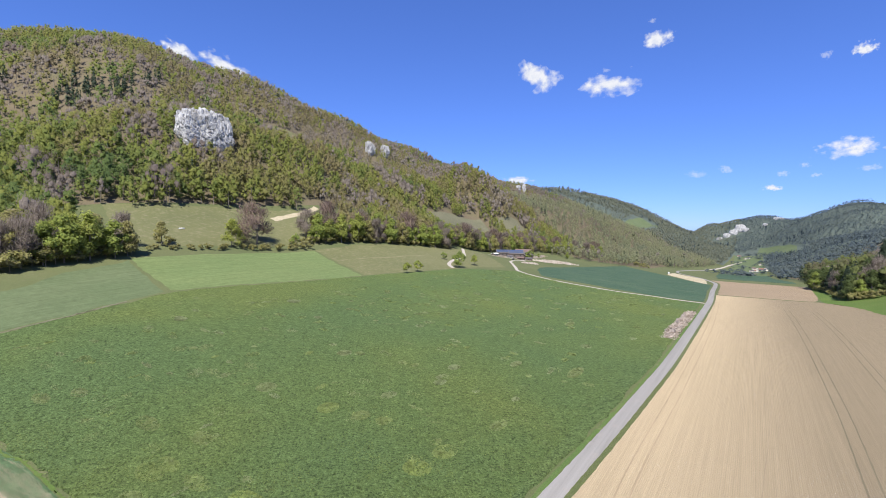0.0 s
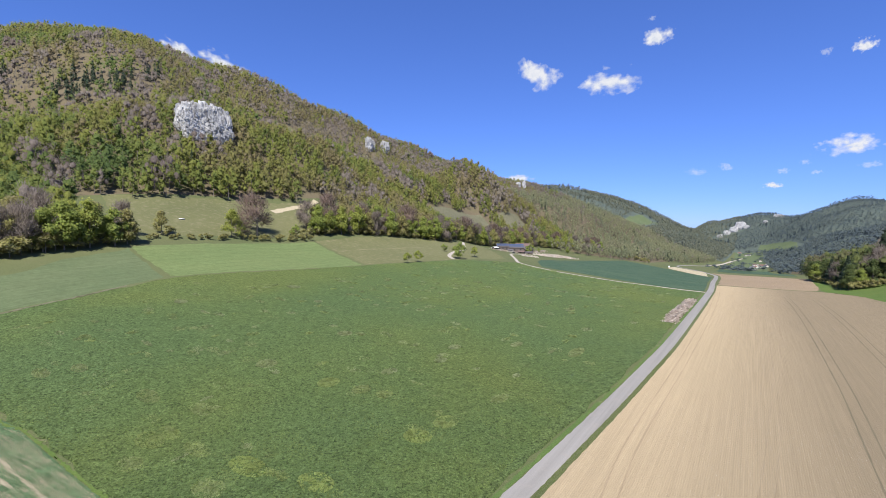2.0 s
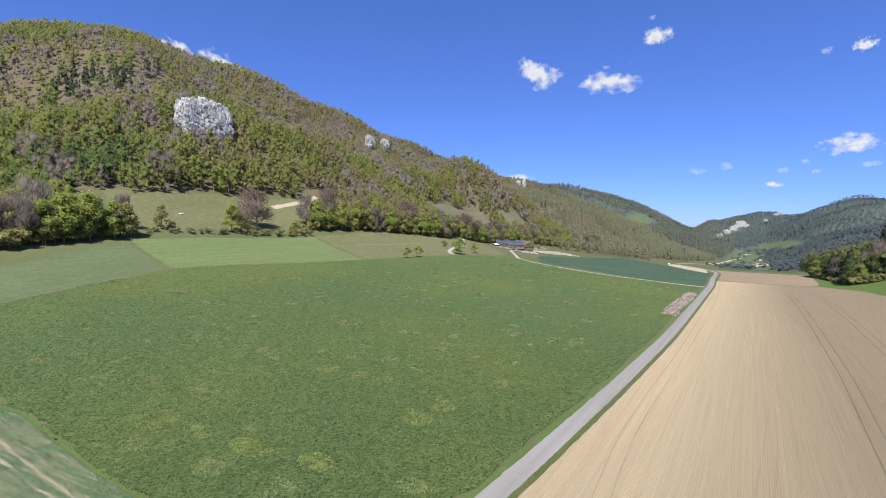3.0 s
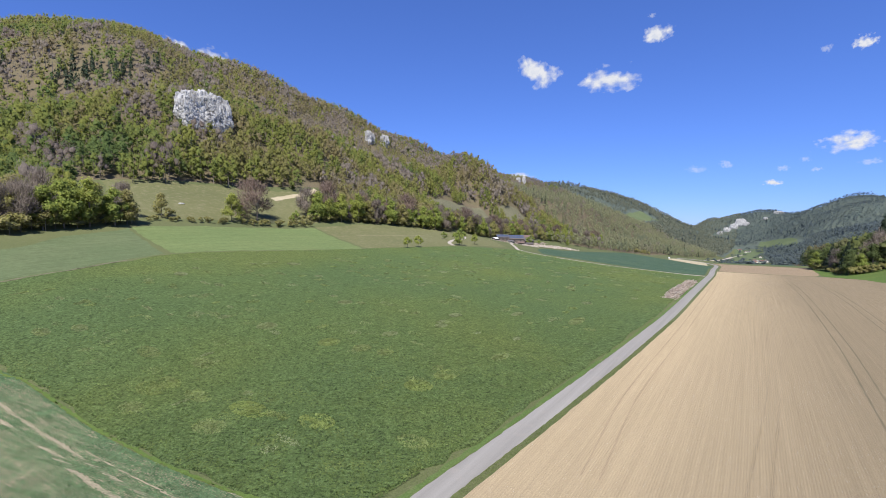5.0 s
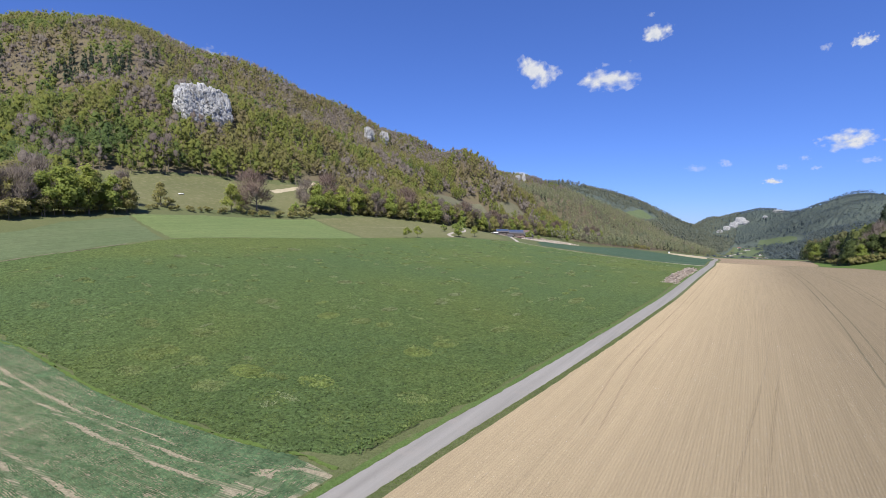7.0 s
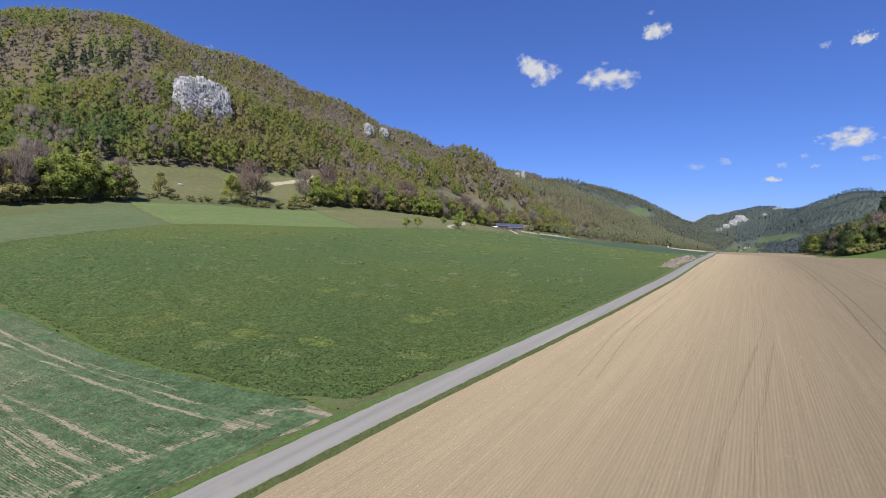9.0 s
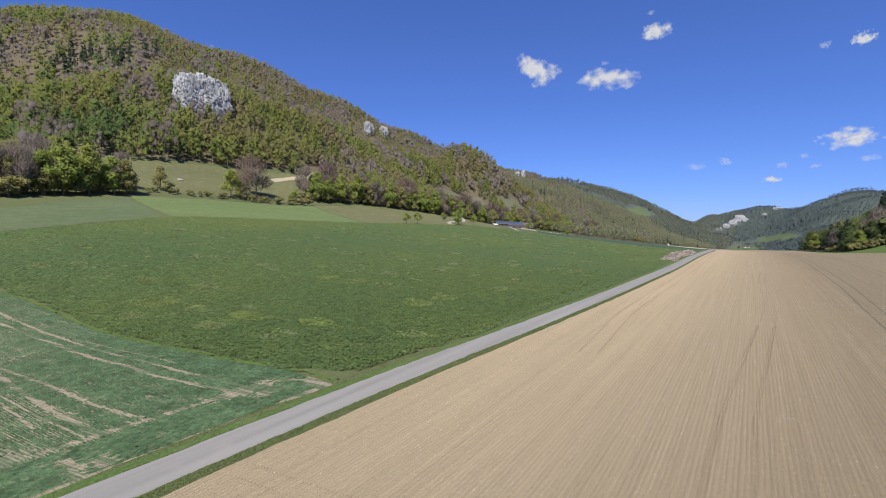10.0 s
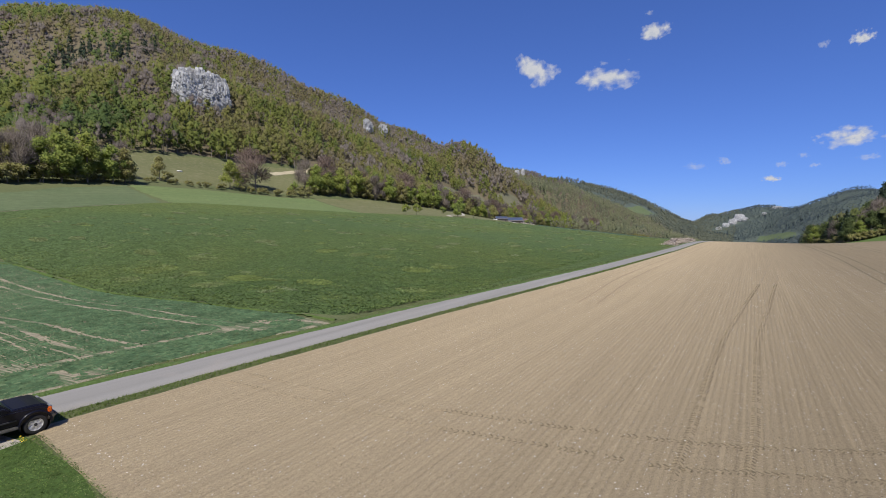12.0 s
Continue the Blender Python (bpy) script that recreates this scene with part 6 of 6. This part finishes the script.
# paler weeds and grasses among the lucerne
M_WEED = leaf_mat("pale_weeds", (0.23, 0.288, 0.085), (0.222, 0.275, 0.10), (0.232, 0.278, 0.125), (0.262, 0.298, 0.16))
W_RNG = np.random.default_rng(41)
WEEDS = [(23.0, 29.1, 1.7, 3.4, 0.1), (25.8, 19.2, 1.8, 2.6, 0.1), (24.1, 24.6, 1.0, 2.2, 0.3), (18.5, 46.1, 1.6, 2.8, 0.3), (21.3, 38.5, 1.2, 2.8, 0.4), (42.1, 16.2, 2.0, 2.2, 0.15),
         (48.5, 15.5, 2.4, 1.8, 0.3), (23.6, 59.0, 1.4, 3.0, 0.5), (43.4, 55.2, 2.0, 2.0, 0.7), (46.3, 40.4, 2.2, 1.8, 0.3), (48.4, 34.0, 1.8, 1.6, 0.5), (98.8, 11.2, 4.5, 1.4, 0.6),
         (62.0, 13.0, 2.6, 1.2, 0.5), (27.0, 48.3, 1.4, 2.6, 0.5), (20.9, 45.7, 1.2, 2.4, 0.3), (49.6, 29.6, 1.6, 1.4, 0.4), (29.2, 7.0, 1.4, 2.0, 0.4), (14.6, 42.4, 1.4, 2.0, 0.5),
         (17.8, 28.9, 1.6, 2.6, 0.5), (57.7, 35.5, 2.0, 1.2, 0.8), (70.3, 31.8, 1.8, 1.2, 0.8), (93.6, 24.7, 2.6, 1.0, 0.8), (19.9, 77.9, 1.2, 2.0, 0.7), (15.1, 80.7, 1.2, 2.4, 0.6),
         (50.1, 103.8, 1.6, 2.0, 0.9), (79.7, 34.3, 2.0, 1.2, 0.9), (66.2, 57.4, 2.0, 1.6, 0.8), (145.9, 28.8, 3.5, 1.2, 0.8), (85.5, 102.3, 2.2, 2.0, 0.9)]
spots = [(s0, d0, rs, rd, tone, int(420 * rs * rd)) for s0, d0, rs, rd, tone in WEEDS]
for k in range(280):
    s0, d0 = 16 + 225 * W_RNG.uniform() ** 1.25, 6 + 104 * W_RNG.uniform()
    if s0 > 17 and d0 > float(road_d(s0)) + 5:
        far = 1 + s0 / 110
        spots.append((s0, d0, far * W_RNG.uniform(0.4, 1.1), W_RNG.uniform(0.4, 2.2), W_RNG.uniform(0.3, 0.95), int(W_RNG.uniform(80, 300))))
ss, dd, tt = [], [], []
for s0, d0, rs, rd, tone, count in spots:
    r, a = W_RNG.uniform(0, 1, count) ** 0.6, W_RNG.uniform(0, 6.28, count)
    s1, d1 = s0 + rs * r * np.cos(a), d0 + rd * r * np.sin(a)
    ok = soft_noise(s1, d1, 0.8, 43) + W_RNG.uniform(0, 0.5, count) > 0.55
    ss.append(s1[ok]), dd.append(d1[ok]), tt.append(np.clip(tone + W_RNG.normal(0, 0.15, ok.sum()), 0, 1))
s, d = np.concatenate(ss), np.concatenate(dd)
size = np.clip(0.6 + s / 90, 0.8, 1.7)
sprays("pale_weeds", s, d, 0.24, 0.13 * size, M_WEED, "scattered pale yellow-green weed patches in the lucerne", "weeds", 44, np.concatenate(tt))
# dandelions by the car
M_YELLOW = plain("dandelion", (0.75, 0.55, 0.03), 0.8)
s, d = -5.75 + 0.45 * S_RNG.normal(0, 0.5, 14), -2.95 + 0.5 * S_RNG.normal(0, 0.5, 14)
scatter("dandelions", s, d, 0.14, np.full(14, 0.03), M_YELLOW, "few yellow dandelions in the grass by the field corner", "flowers", 34, np.zeros(14), 0.5)

# ---- clouds: far backdrop ----


def cloud_mat(name, soft, top):
    s = Shade(name)
    for node in list(s.tree.nodes):
        if node.type == "BSDF_PRINCIPLED":
            s.tree.nodes.remove(node)
    info = s.add("ShaderNodeObjectInfo")
    shift = s.add("ShaderNodeVectorMath", )
    shift.operation = "MULTIPLY_ADD"
    s.tree.links.new(info.outputs["Random"], shift.inputs[0])
    shift.inputs[1].default_value = (37, 53, 11)
    s.tree.links.new(s.coord, shift.inputs[2])
    flat = s.add("ShaderNodeVectorMath")
    flat.operation = "LENGTH"
    s.tree.links.new(s.coord, flat.inputs[0])
    wide = s.add("ShaderNodeVectorMath")
    wide.operation = "MULTIPLY"
    s.tree.links.new(shift.outputs[0], wide.inputs[0])
    wide.inputs[1].default_value = (1.9, 1, 1)
    n1 = s.noise(1.0, 2, 0.5, wide.outputs[0])
    n2 = s.noise(2.3, 6, 0.55, wide.outputs[0], 0.15)
    body = s.math("SUBTRACT", s.math("ADD", s.math("MULTIPLY", n1, 1.5), s.math("MULTIPLY", n2, 0.9)), s.math("MULTIPLY", flat.outputs["Value"], 0.95))
    alpha = s.ramp(body, (0.48, 0.0), (min(1, 0.48 + soft), top))
    # sunlit white given as emission; the cloud cards glow by themselves
    glow = s.add("ShaderNodeEmission", Color=s.ramp(n2, (0.3, (0.74, 0.80, 0.92)), (0.6, (0.95, 0.96, 1.0))), Strength=0.62)
    clear = s.add("ShaderNodeBsdfTransparent")
    both = s.add("ShaderNodeMixShader", Fac=alpha)
    s.tree.links.new(clear.outputs[0], both.inputs[1])
    s.tree.links.new(glow.outputs[0], both.inputs[2])
    s.tree.links.new(both.outputs[0], s.tree.nodes["Material Output"].inputs["Surface"])
    return s.mat


M_CLOUD, M_WISP = cloud_mat("cumulus", 0.5, 0.97), cloud_mat("thin_cloud", 0.55, 0.35)


def cloud(bearing, height, wide, high, tilt, mat, label):
    """A far cloud at that bearing and height in degrees, its size in degrees."""
    r = 4300
    wide, high = wide * 0.92, high * 0.92
    b, h = radians(bearing), radians(height)
    at = Vector((math.sin(b) * math.cos(h), math.cos(b) * math.cos(h), math.sin(h))) * r + Vector((0, 0, 20))
    bm = bmesh.new()
    bmesh.ops.create_grid(bm, x_segments=8, y_segments=4, size=1.25)
    ob = part("cloud", bm, mat)
    ob.matrix_basis = look(at, at * 2, tilt) @ Matrix.Diagonal((r * math.tan(radians(wide / 2)), r * math.tan(radians(high / 2)), 1, 1))
    return tagged(ob, label, "cloud", kind="structure")


for b, h, w, t, tilt, thin in ((24.44, 20.14, 5.1, 2.6, 0, 0), (11.15, 17.54, 7.2, 4.0, -25, 0), (19.31, 16.29, 9.3, 3.7, 3, 0), (41.25, 7.67, 6.1, 2.5, 4, 0), (41.95, 16.27, 2.5, 1.6, 0, 0),
                              (39.30, 16.31, 1.3, 1.0, 0, 1), (38.20, 6.37, 1.3, 0.8, 0, 1), (36.45, 5.61, 1.5, 0.8, 0, 1), (28.70, 5.89, 3.1, 1.1, 0, 1), (31.59, 6.27, 1.9, 1.0, -10, 1),
                              (35.73, 4.19, 2.4, 0.9, 0, 0), (39.10, 5.33, 1.3, 0.6, 0, 1), (42.88, 5.77, 2.4, 0.8, 5, 1), (23.79, 22.16, 1.1, 0.6, 0, 1), (-30.17, 17.65, 5.1, 2.0, -22, 0),
                              (-25.91, 17.05, 6.9, 2.4, -18, 0), (8.95, 5.5, 4.7, 1.7, 0, 0)):
    cloud(b, h, w, t, tilt, M_WISP if thin else M_CLOUD, "faint thin scrap of cloud" if thin else "small white fair-weather cumulus cloud")
